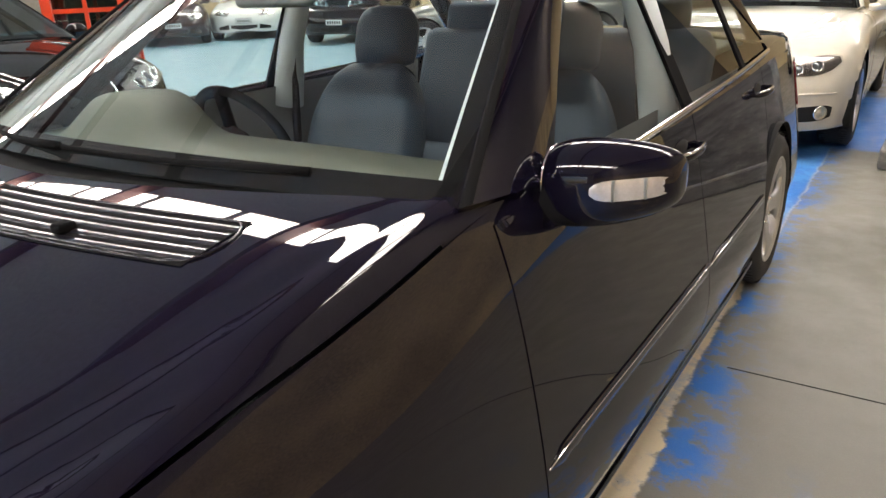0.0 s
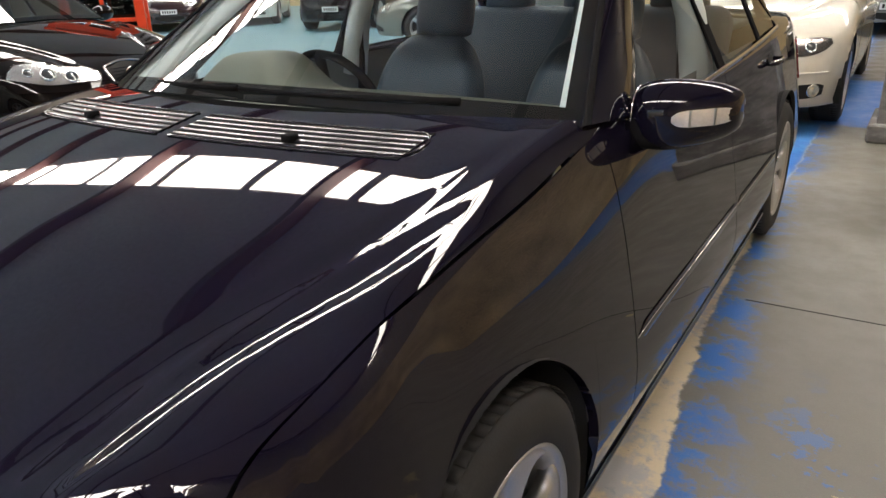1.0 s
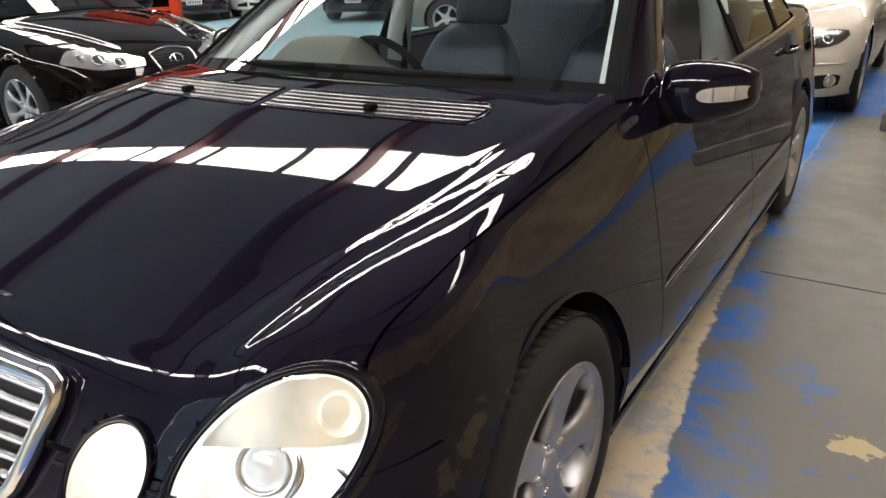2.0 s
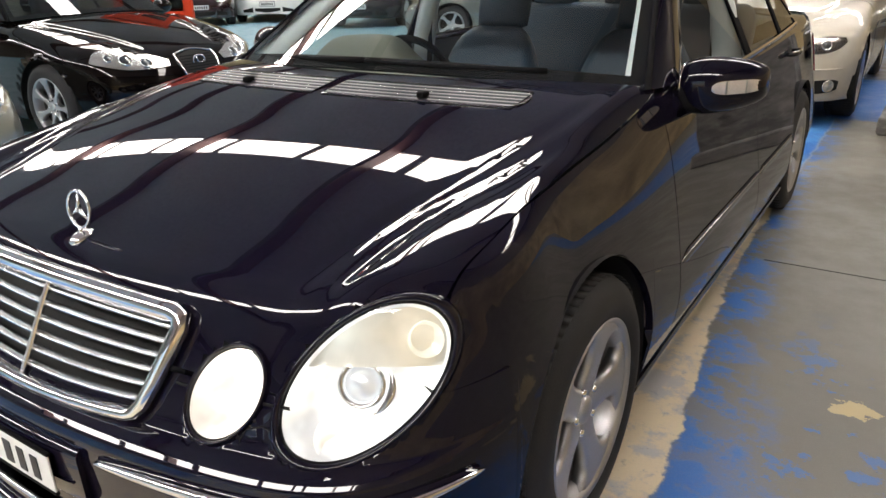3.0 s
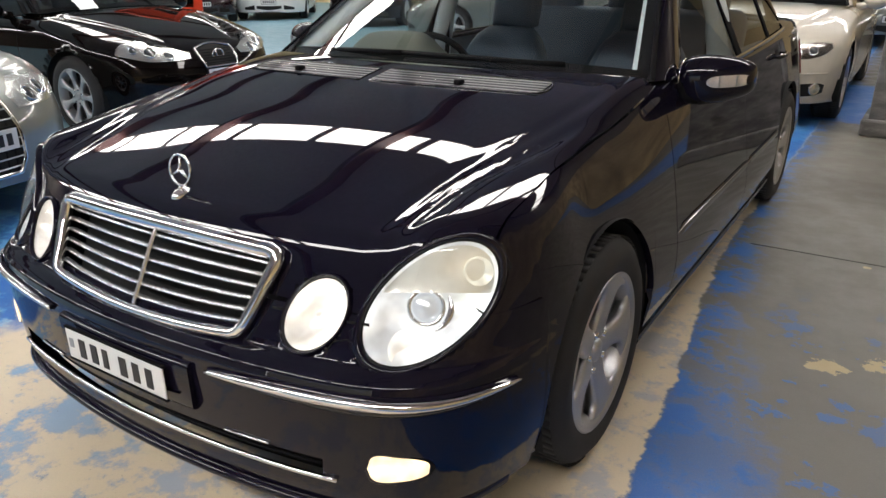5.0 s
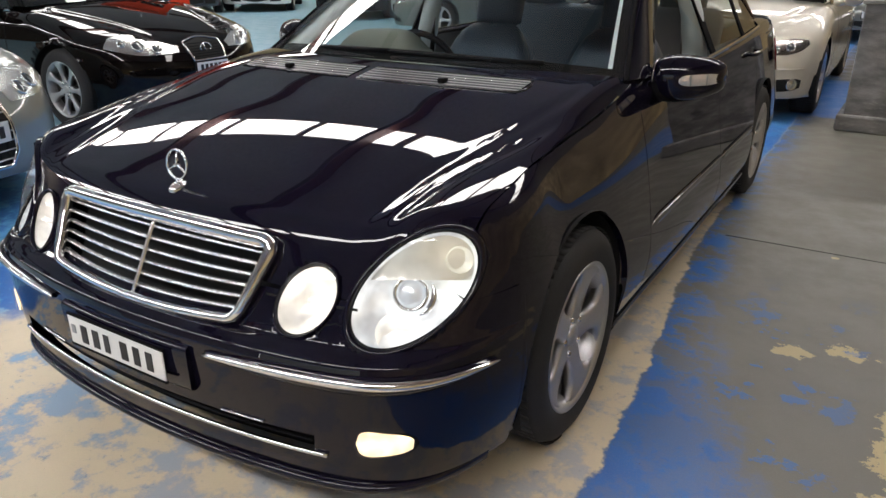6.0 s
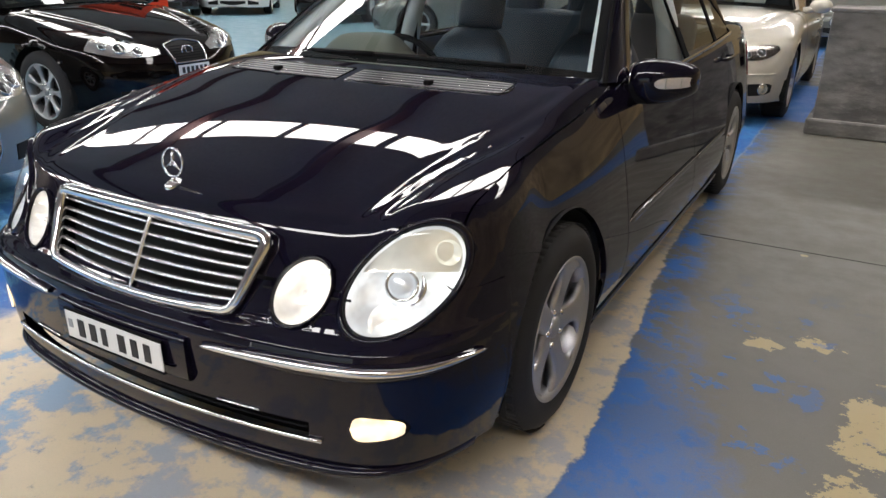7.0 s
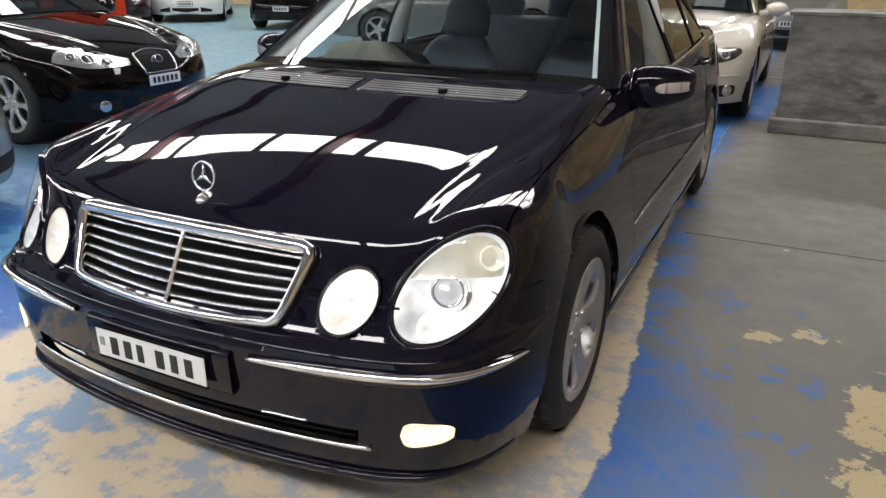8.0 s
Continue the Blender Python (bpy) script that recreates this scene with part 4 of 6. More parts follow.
        for hy, hz in hubs:
            wheel(car, (sx * (0.792 if hy < 1 else 0.782), hy, hz), sx, 0.321, 0.222, 0.208,
                  ((0.1, 36.0), (0.30, 35.8), (0.42, 24.0), (0.55, 17.0), (0.70, 15.5), (0.83, 18.0), (0.92, 25.0), (0.97, 35.0), (1.0, 36.0)), ALLOY, 5, "five-spoke silver alloy rim", 0.30 if sx > 0 else 0.1)
    # tail: skirt round the back, boot lid
    th = np.linspace(-math.pi / 2, math.pi / 2, 61)
    rows = []
    for z in np.linspace(0.19, 0.96, 26):
        rows.append(cast(shape.field, np.array([0, 3.30, z]), np.stack([np.sin(th), np.cos(th), 0 * th], -1)))
    T = np.array(rows).transpose(1, 0, 2)
    panel("rear_bumper", T, PAINT, car, flange=0.01, inward=(0, 1.7, 0.5))
    X, Y = np.meshgrid(np.linspace(-0.80, 0.80, 41), np.linspace(0, 1, 20), indexing="ij")
    Y = 3.02 + (3.80 - 3.02) * Y - 0.12 * X * X * (1 - Y)
    panel("boot_lid", shape.top_at(X, Y), PAINT, car, flange=0.01, inward=(0, 3.4, 0.5))
    for sx in (1, -1):
        t = np.linspace(0.86, 1.35, 14) * sx
        L = np.stack([cast(shape.field, np.array([0, 3.30, z]), np.stack([np.sin(t), np.cos(t), 0 * t], -1)) * np.array([1.006, 1.002, 1]) for z in np.linspace(0.66, 0.86, 8)], 1)
        panel("tail_lamp", L, plain("red_lens", (0.25, 0.01, 0.01), 0.15, 0, 1.0), car, "red tail lamp", flange=0.004, inward=(0, 3.0, 0.7))
    # underbody
    bm = bmesh.new()
    box(bm, (1.10, 4.3, 0.04), (0, 1.55, 0.20), 0.01)
    part("underbody", bm, DARK, car)
    bm = bmesh.new()
    box(bm, (1.10, 0.9, 0.55), (0, -0.05, 0.48), 0.03)
    part("engine", bm, DARK, car)
    # cowl below the windscreen
    U, V = np.meshgrid(np.linspace(-1, 1, 41), np.linspace(0, 1, 8), indexing="ij")
    x = U * 0.775
    y = 0.30 + 0.40 * x * x + V * (0.12 + 0.0 * x * x)
    C = np.stack([x, y, shape.height(x, y) - 0.014 - 0.012 * V], -1)
    panel("cowl", C, TRIM, car, flange=0.0, inward=(0, 0.4, 0.5))
    belt = curve((0.5, 0.925), (0.9, 0.930), (1.7, 0.945), (2.6, 0.965), (3.2, 0.985))
    roof = curve((0.9, 1.36), (1.15, 1.405), (1.5, 1.443), (1.8, 1.452), (2.2, 1.435), (2.6, 1.375), (2.9, 1.28))
    greenhouse(car, PAINT, GLASS, 0.385, 1.000, 1.72, roof, 1.375, (3.10, 1.035), 1.62, belt, 0.800, 0.50, 1.70, 2.42,
               ((0.84, 0.940), (1.33, 1.318), (1.70, 1.362), (2.10, 1.350), (2.45, 1.285), (2.92, 1.01)), ws_half=(0.778, 0.610))
    # wipers
    for x0, x1 in ((0.52, -0.14), (-0.05, -0.66)):
        a, b = (np.array([x, 0.40 + 0.38 * x * x + 0.012, 1.000 - 0.035 * (x / 0.77) ** 2 + 0.012]) for x in (x0, x1))
        bm = bmesh.new()
        pts = [a + (b - a) * t + np.array([0, -0.03 * math.sin(math.pi * t) - 0.01, 0.012]) for t in np.linspace(0, 1, 9)]
        tube(bm, pts, [0.010, 0.009, 0.008, 0.007, 0.007, 0.006, 0.005, 0.005, 0.004], 6)
        part("wiper", bm, TRIM, car)
    return car


def door_mirror(car, sx):
    """Rounded mirror housing on a short arm, with a clear indicator strip."""
    c = np.array([0.905, 0.850, 0.945 if sx > 0 else 0.990])
    th, ph = np.linspace(0, 2 * math.pi, 40, endpoint=False), np.linspace(0.40, math.pi, 22)
    V = []
    for p in ph:
        for t in th:
            a = -math.cos(p)
            k = math.sin(p) ** 0.40
            ex = 0.118 * a
            hz = 0.080 * (1 - 0.18 * a) * (1 - 0.04 * a * a)
            hy = 0.072 * (1 - 0.10 * a)
            sy, sz = math.cos(t), math.sin(t)
            y = hy * k * (sy if sy < 0 else 0.55 * sy)
            z = hz * k * np.sign(sz) * abs(sz) ** 0.85
            V.append((sx * (c[0] + ex), c[1] + y + 0.05 * (a + 1) ** 2 * 0.35, c[2] + z + 0.008 * a))
    n, m = len(ph), len(th)
    F = [(i * m + j, i * m + (j + 1) % m, (i + 1) * m + (j + 1) % m, (i + 1) * m + j) for i in range(n - 1) for j in range(m)]
    F.append(tuple(range(m))[::-1])
    mirror = mesh_part("door_mirror", V, F, PAINT, car, "rounded blue mirror housing")
    bm = bmesh.new()
    tube(bm, [(sx * 0.79, 0.79, 0.915), (sx * 0.82, 0.81, 0.895), (sx * 0.855, 0.83, 0.890), (sx * 0.88, 0.84, 0.91)], [0.036, 0.027, 0.026, 0.032], 12)
    part("mirror_arm", bm, TRIM, mirror)
    xs = np.linspace(-0.010, 0.112, 14)
    rows = []
    for x in xs:
        a = x / 0.118
        e = max(0.0, 1 - ((x - 0.051) / 0.063) ** 4) ** 0.5
        k = math.sin(math.acos(-min(a, 0.999))) ** 0.50
        rows.append([(sx * (c[0] + x), c[1] - 0.072 * (1 - 0.10 * a) * k * math.sqrt(max(0.0, 1 - (dz / 0.09) ** 2)) - 0.003 + 0.05 * (a + 1) ** 2 * 0.35, c[2] + 0.000 + 0.008 * a + dz * e) for dz in np.linspace(-0.019, 0.019, 6)])
    panel("mirror_indicator", np.array(rows), plain("clear_indicator", (0.72, 0.70, 0.74), 0.18, 0.6, 1.0), mirror, "clear indicator strip", flange=0.003, inward=(0, 2, 0.98))
    for k in (4, 9):
        bm = bmesh.new()
        tube(bm, [Vector(p) + Vector((0, -0.001, 0)) for p in rows[k]], 0.003, 6)
        part("indicator_divider", bm, TRIM_GREY, mirror)
    bm = bmesh.new()
    tube(bm, V[m:2 * m], 0.0022, 6, closed=True)
    part("mirror_seam", bm, CHROME, mirror, "thin bright seam")
    bm = bmesh.new()
    bmesh.ops.create_uvsphere(bm, u_segments=24, v_segments=10, radius=1, matrix=pose(sx * c[0], c[1] + 0.055, c[2]) @ Matrix.Diagonal((0.095, 0.008, 0.062, 1)))
    part("mirror_glass", bm, CHROME, mirror)


def seat(parent, x, y, back_z=1.03, wide=0.52):
    """Front seat with side bolsters and a separate headrest."""
    def cushion(name, size, at, turn, owner, puff=0.04, label="", waist=0.0):
        bm = bmesh.new()
        n, m = 16, 16
        for sgn in (1, -1):
            g = [[bm.verts.new((size[0] * (i / n - 0.5) * (1 - waist * max(0.0, j / m - 0.55) ** 2), size[1] * (j / m - 0.5) * (1 - 0.16 * abs(2 * i / n - 1) ** 4), sgn * (size[2] * 0.5 * (max(0.0, 1 - abs(2 * i / n - 1) ** 3.2) * max(0.0, 1 - abs(2 * j / m - 1) ** 3.2)) ** 0.5
                 + (puff * (abs(2 * i / n - 1) ** 2 * (1 - abs(2 * i / n - 1) ** 8)) if sgn > 0 else 0)))) for j in range(m + 1)] for i in range(n + 1)]
            for i in range(n):
                for j in range(m):
                    q = (g[i][j], g[i + 1][j], g[i + 1][j + 1], g[i][j + 1])
                    bm.faces.new(q if sgn > 0 else q[::-1])
        bmesh.ops.remove_doubles(bm, verts=bm.verts, dist=0.0005)
        bmesh.ops.transform(bm, matrix=pose(*at, *turn), verts=bm.verts)
        return part(name, bm, LEATHER, owner, label)
    base = cushion("seat", (wide, 0.52, 0.16), (x, y - 0.27, 0.53), (8, 0, 0), parent, label="dark leather front seat")
    cushion("backrest", (wide, 0.64, 0.15), (x, y + 0.05, 0.72), (66, 0, 0), base, 0.05, waist=1.7)
    cushion("headrest", (0.27, 0.22, 0.13), (x, y + 0.225, 1.105), (74, 0, 0), base, 0.0, waist=1.2)
    bm = bmesh.new()
    for e in (-0.07, 0.07):
        tube(bm, [(x + e, y + 0.18, 0.95), (x + e, y + 0.225, 1.07)], 0.006, 8)
    part("headrest_post", bm, CHROME, base)
    return base


def cabin(car):
    """Dashboard, wheel, seats and trim inside the saloon."""
    U, V = np.meshgrid(np.linspace(-1, 1, 41), np.linspace(0, 1, 22), indexing="ij")
    x = U * 0.73
    y = 0.50 + 0.30 * x * x * (1 - V) + V * 0.46
    z = 0.945 - 0.02 * U * U + 0.012 * np.sin(V * 3.0) - 0.22 * step01((V - 0.80) / 0.2) + 0.105 * np.exp(-((x + 0.37) / 0.19) ** 4) * step01((V - 0.12) / 0.4)
    dash = panel("dashboard", np.stack([x, y, z], -1), DASH, car, "grey-green padded dashboard", flange=0.0, inward=(0, 0.7, 0.5))
    bm = bmesh.new()
    box(bm, (1.44, 0.30, 0.30), (0, 0.86, 0.62), 0.05)
    part("lower_dash", bm, DASH, dash)
    m = pose(-0.37, 1.15, 0.862, -64, 0, 0)
    bm = bmesh.new()
    tube(bm, [m @ Vector((0.175 * math.cos(a), 0.175 * math.sin(a), 0)) for a in np.linspace(0, 2 * math.pi, 48, endpoint=False)], 0.015, 10, closed=True)
    wheel_rim = part("steering_wheel", bm, TRIM, car, "dark leather steering wheel")
    bm = bmesh.new()
    turned(bm, [(0.001, 0.02), (0.05, 0.018), (0.075, 0.0), (0.07, -0.05)], m @ pose(0, 0, -0.03), 28)
    for a in (0, 180, 270):
        tube(bm, [m @ Vector((0.05 * math.cos(radians(a)), 0.05 * math.sin(radians(a)), -0.03)), m @ Vector((0.18 * math.cos(radians(a)), 0.18 * math.sin(radians(a)), 0))], 0.018, 8)
    part("wheel_boss", bm, TRIM, wheel_rim)
    for x in (-0.37, 0.37):
        seat(car, x * 0.95, 1.64)
    bm = bmesh.new()
    box(bm, (1.30, 0.18, 0.62), (0, 2.50, 0.78), 0.06, (-22, 0, 0), 4)
    box(bm, (1.36, 0.55, 0.18), (0, 2.20, 0.50), 0.05, (6, 0, 0), 4)
    rear = part("rear_bench", bm, LEATHER, car, "dark leather rear bench")
    for x in (-0.42, 0, 0.42):
        bm = bmesh.new()
        box(bm, (0.26, 0.09, 0.15), (x, 2.60, 1.12), 0.04, (-12, 0, 0), 4)
        part("rear_headrest", bm, LEATHER, rear)
    bm = bmesh.new()
    box(bm, (0.22, 0.9, 0.26), (0, 1.25, 0.50), 0.04)
    part("centre_console", bm, DASH, car)
    bm = bmesh.new()
    box(bm, (1.5, 2.2, 0.04), (0, 1.75, 0.30), 0.01)
    part("cabin_floor", bm, DASH, car)
    bm = bmesh.new()
    box(bm, (1.30, 0.50, 0.03), (0, 2.85, 0.985), 0.01)
    part("parcel_shelf", bm, DASH, car)
    for sx in (1, -1):
        # pale trim along the inside of the windscreen's edge
        z = np.linspace(0.955, 1.36, 20)
        xe = 0.772 - (z - 0.965) * 0.405
        ye = 0.385 + (z - 1.0) * 1.72 + 0.38 * xe * xe
        P = np.stack([np.stack([sx * (xe - o), ye + d, z - e], -1) for o, d, e in (((0.0, 0.020, 0.010), (0.060, 0.012, 0.010), (0.105, 0.030, 0.012), (0.108, 0.060, 0.014)) if sx < 0 else ((0.020, 0.024, 0.010), (0.034, 0.016, 0.010), (0.058, 0.018, 0.010), (0.062, 0.050, 0.014)))], 1)
        panel("pillar_trim", P, TRIM_PALE, car, "pale grey inner pillar trim", flange=0.0, inward=(0, 0.2, 0.9))
        ys, zs = np.linspace(0.75, 2.60, 30), np.linspace(0.35, 0.935, 10)
        Y, Z = np.meshgrid(ys, zs, indexing="ij")
        X = sx * (0.735 + 0.02 * np.sin((Z - 0.35) * 5))
        panel("door_card", np.stack([X, Y, Z], -1), TRIM_GREY, car, "grey inner door trim", flange=0.0, inward=(0, 1.7, 0.5))
        bm = bmesh.new()
        tube(bm, [(sx * 0.735, 1.70, 0.86), (sx * 0.69, 1.71, 1.10), (sx * 0.595, 1.72, 1.36)], [0.060, 0.048, 0.040], 12)
        part("inner_post", bm, TRIM_PALE, car, "pale inner door post")
        bm = bmesh.new()
        tube(bm, [(sx * 0.655, 1.70, 1.22), (sx * 0.675, 1.69, 1.0), (sx * 0.685, 1.68, 0.72)], 0.016, 6)
        part("seat_belt", bm, TRIM, car)
    U, V = np.meshgrid(np.linspace(-0.54, 0.54, 13), np.linspace(1.15, 2.5, 20), indexing="ij")
    lining = curve((0.9, 1.33), (1.15, 1.375), (1.5, 1.413), (1.8, 1.422), (2.2, 1.405), (2.6, 1.345))
    panel("headlining", np.stack([U, V, lining(V) - 0.05 * (U / 0.55) ** 2], -1), TRIM_GREY, car, flange=0, inward=(0, 1.8, 2.5))
    bm = bmesh.new()
    box(bm, (0.25, 0.035, 0.075), (0.0, 0.98, 1.285), 0.015, (-20, 0, 0), 3)
    tube(bm, [(0, 0.95, 1.33), (0, 0.965, 1.29)], 0.012, 8)
    part("rear_view_mirror", bm, TRIM_GREY, car, "interior mirror behind the windscreen")


e_car = saloon()
for side_x in (1, -1):
    door_mirror(e_car, side_x)
cabin(e_car)


# ---- the hall ----
class Nodes:
    """Short forms for building a node graph."""

    def __init__(s, tree):
        s.t = tree

    def put(s, value, socket):
        if isinstance(value, bpy.types.NodeSocket):
            s.t.links.new(value, socket)
        else:
            socket.default_value = value

    def math(s, op, a, b=0.0, clamp=False):
        n = s.t.nodes.new("ShaderNodeMath")
        n.operation, n.use_clamp = op, clamp
        s.put(a, n.inputs[0])
        s.put(b, n.inputs[1])
        return n.outputs[0]

    def ramp(s, v, lo, hi, a=0.0, b=1.0):
        n = s.t.nodes.new("ShaderNodeMapRange")
        n.interpolation_type = "SMOOTHSTEP"
        for k, x in enumerate((v, lo, hi, a, b)):
            s.put(x, n.inputs[k])
        return n.outputs[0]

    def noise(s, vec, scale, detail=5.0, rough=0.6):
        n = s.t.nodes.new("ShaderNodeTexNoise")
        s.t.links.new(vec, n.inputs["Vector"])
        n.inputs["Scale"].default_value, n.inputs["Detail"].default_value, n.inputs["Roughness"].default_value = scale, detail, rough
        return n.outputs["Fac"]

    def mix(s, f, a, b):
        n = s.t.nodes.new("ShaderNodeMix")
        n.data_type = "RGBA"
        s.put(f, n.inputs[0])
        for x, k in ((a, 6), (b, 7)):
            s.put(x if isinstance(x, bpy.types.NodeSocket) else (*x, 1), n.inputs[k])
        return n.outputs[2]


def floor_material():
    """Grey floor paint with tan concrete showing through chips, and worn blue bay markings."""
    m, t, b = node_material("painted_floor")
    N = Nodes(t)
    pos = t.nodes.new("ShaderNodeNewGeometry").outputs["Position"]
    sep = t.nodes.new("ShaderNodeSeparateXYZ")
    t.links.new(pos, sep.inputs[0])
    x, y = sep.outputs[0], sep.outputs[1]
    big, mid, fine, grit = N.noise(pos, 1.1), N.noise(pos, 4.5, 8, 0.65), N.noise(pos, 16, 6, 0.7), N.noise(pos, 160, 3, 0.7)
    # signed wobble for edges
    wob = N.math("ADD", N.math("MULTIPLY", N.math("SUBTRACT", mid, 0.5), 0.22), N.math("MULTIPLY", N.math("SUBTRACT", fine, 0.5), 0.08))
    xw = N.math("ADD", x, wob)
    left = N.ramp(y, -0.3, 2.2, 1.02, 0.83)
    right = N.math("SUBTRACT", N.ramp(y, -0.5, 1.2, 1.50, 1.06), N.ramp(y, 1.2, 2.6, 0.0, 0.12))
    e = N.math("SUBTRACT", N.math("ADD", x, N.math("MULTIPLY", wob, 0.55)), left)
    inside_left = N.ramp(e, -0.008, 0.008)
    soft = N.math("SUBTRACT", right, N.math("ADD", x, N.math("MULTIPLY", wob, 1.6)))
    stripe = N.math("MULTIPLY", inside_left, N.ramp(soft, -0.06, 0.14))
    solid = N.math("SUBTRACT", x, left)
    # paint worn through in spots, more so towards its outer edge and along the tyre line
    worn = N.ramp(N.math("ADD", N.math("ADD", mid, N.math("MULTIPLY", fine, 0.6)), N.math("MULTIPLY", solid, 0.10)), 0.72, 0.88)
    far_worn = N.ramp(y, 0.0, 0.9, 0.35, 1.0)
    stripe = N.math("MULTIPLY", stripe, N.math("SUBTRACT", 1.0, N.math("MULTIPLY", worn, far_worn)))
    back = N.math("MULTIPLY", N.ramp(N.math("ADD", y, wob), 5.55, 5.65), N.ramp(y, 8.0, 8.2, 1.0, 0.0))
    behind = N.math("MULTIPLY", N.ramp(N.math("ADD", y, wob), 2.9, 3.1), N.ramp(N.math("ADD", x, N.math("MULTIPLY", wob, 0.4)), 0.85, 0.81))
    back = N.math("MAXIMUM", back, behind)
    # the bay to the west is blue all over, patchy near the saloon's nose
    west = N.ramp(N.math("ADD", xw, N.math("MULTIPLY", N.math("SUBTRACT", big, 0.5), 0.5)), -1.42, -1.30, 1.0, 0.0)
    patch = N.ramp(N.math("ADD", N.math("ADD", mid, N.math("MULTIPLY", N.math("SUBTRACT", fine, 0.5), 0.7)), N.math("MULTIPLY", N.math("SUBTRACT", big, 0.5), 0.9)), 0.46, 0.62)
    bay = N.math("MULTIPLY", patch, N.ramp(x, -1.3, 0.6, 0.85, 0.35))
    bay = N.math("MULTIPLY", bay, N.math("SUBTRACT", 1.0, inside_left))
    west_worn = N.ramp(N.math("ADD", fine, N.math("MULTIPLY", mid, 0.5)), 0.86, 0.95)
    west = N.math("MULTIPLY", west, N.math("SUBTRACT", 1.0, N.math("MULTIPLY", west_worn, 0.8)))
    spots = N.math("MULTIPLY", N.ramp(N.math("ADD", mid, N.math("MULTIPLY", fine, 0.3)), 0.71, 0.76), N.math("MULTIPLY", N.ramp(x, 1.0, 1.25), N.ramp(x, 1.9, 1.4)))
    blue = N.math("MAXIMUM", N.math("MAXIMUM", stripe, back), N.math("MAXIMUM", west, bay))
    blue = N.math("MAXIMUM", blue, N.math("MULTIPLY", spots, N.ramp(y, 1.6, 0.9, 0.0, 0.7)))
    # tan chips in the grey paint
    chips = 0.0
    for cx, cy, rx, ry in ((1.40, 0.88, 0.07, 0.05), (1.58, 0.97, 0.09, 0.06), (1.78, 0.42, 0.10, 0.22), (1.75, 0.05, 0.14, 0.10), (1.45, 1.95, 0.02, 0.02), (1.9, 0.75, 0.12, 0.10)):
        d = N.math("ADD", N.math("POWER", N.math("DIVIDE", N.math("SUBTRACT", x, cx), rx), 2.0), N.math("POWER", N.math("DIVIDE", N.math("SUBTRACT", y, cy), ry), 2.0))
        d = N.math("ADD", d, N.math("MULTIPLY", N.math("SUBTRACT", N.math("ADD", mid, fine), 1.0), 4.5))
        chips = N.math("MAXIMUM", N.ramp(d, 0.75, 0.60), chips)
    grey = N.mix(big, (0.128, 0.124, 0.108), (0.178, 0.170, 0.143))
    tan = N.mix(mid, (0.74, 0.61, 0.41), (0.60, 0.53, 0.41))
    tan = N.mix(N.ramp(fine, 0.58, 0.75), tan, (0.42, 0.39, 0.33))
    ground = N.mix(inside_left, tan, grey)
    ground = N.mix(chips, ground, (0.47, 0.38, 0.20))
    ground = N.mix(N.math("MULTIPLY", N.ramp(fine, 0.62, 0.80), 0.5), ground, (0.10, 0.095, 0.085))
    blues = N.mix(mid, (0.010, 0.085, 0.36), (0.030, 0.20, 0.56))
    blues = N.mix(N.math("MULTIPLY", bay, 0.90), blues, (0.16, 0.43, 0.68))
    # blue pales westward: the far floor's bright sheen, put into the colour
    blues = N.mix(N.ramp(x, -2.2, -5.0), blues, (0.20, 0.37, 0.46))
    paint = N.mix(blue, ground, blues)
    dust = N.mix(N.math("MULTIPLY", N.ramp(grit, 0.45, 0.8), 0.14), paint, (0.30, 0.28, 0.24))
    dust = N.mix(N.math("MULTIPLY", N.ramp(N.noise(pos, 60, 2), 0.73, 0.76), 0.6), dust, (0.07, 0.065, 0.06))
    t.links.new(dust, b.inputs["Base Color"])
    t.links.new(N.ramp(mid, 0.3, 0.7, 0.30, 0.52), b.inputs["Roughness"])
    bump = t.nodes.new("ShaderNodeBump")
    bump.inputs["Strength"].default_value, bump.inputs["Distance"].default_value = 0.5, 0.0015
    t.links.new(N.math("ADD", N.math("MULTIPLY", blue, 0.6), N.math("ADD", N.math("MULTIPLY", grit, 0.5), N.math("MULTIPLY", chips, -0.6))), bump.inputs["Height"])
    t.links.new(bump.outputs[0], b.inputs["Normal"])
    return m


def slab(name, size, at, material, label="", category="", bevel=0.0):
    bm = bmesh.new()
    box(bm, size, at, bevel)
    ob = part(name, bm, material, smooth=False)
    return tagged(ob, label, category, kind="structure")


FLOOR = floor_material()
WALL = plain("hall_wall", (0.70, 0.55, 0.31), 0.8, 0, 0, 0.15, 2)
WALL_BROWN = plain("hall_wall_brown", (0.52, 0.385, 0.205), 0.8, 0, 0, 0.75, 5)
WALL_DARK = plain("hall_wall_dark", (0.20, 0.17, 0.14), 0.8, 0, 0, 0.2, 2)
WALL_PALE = plain("hall_wall_pale", (0.52, 0.50, 0.47), 0.8, 0, 0, 0.15, 2)
ROOF = plain("roof_sheet", (0.68, 0.52, 0.49), 0.6, 0, 0, 0.2, 2)
BEAM = plain("roof_beam", (0.13, 0.055, 0.05), 0.5, 0, 0, 0.2, 4)
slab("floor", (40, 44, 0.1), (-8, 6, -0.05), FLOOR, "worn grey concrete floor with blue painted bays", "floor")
slab("wall_north", (40, 0.2, 6.4), (-8, 21.9, 3.2), WALL)
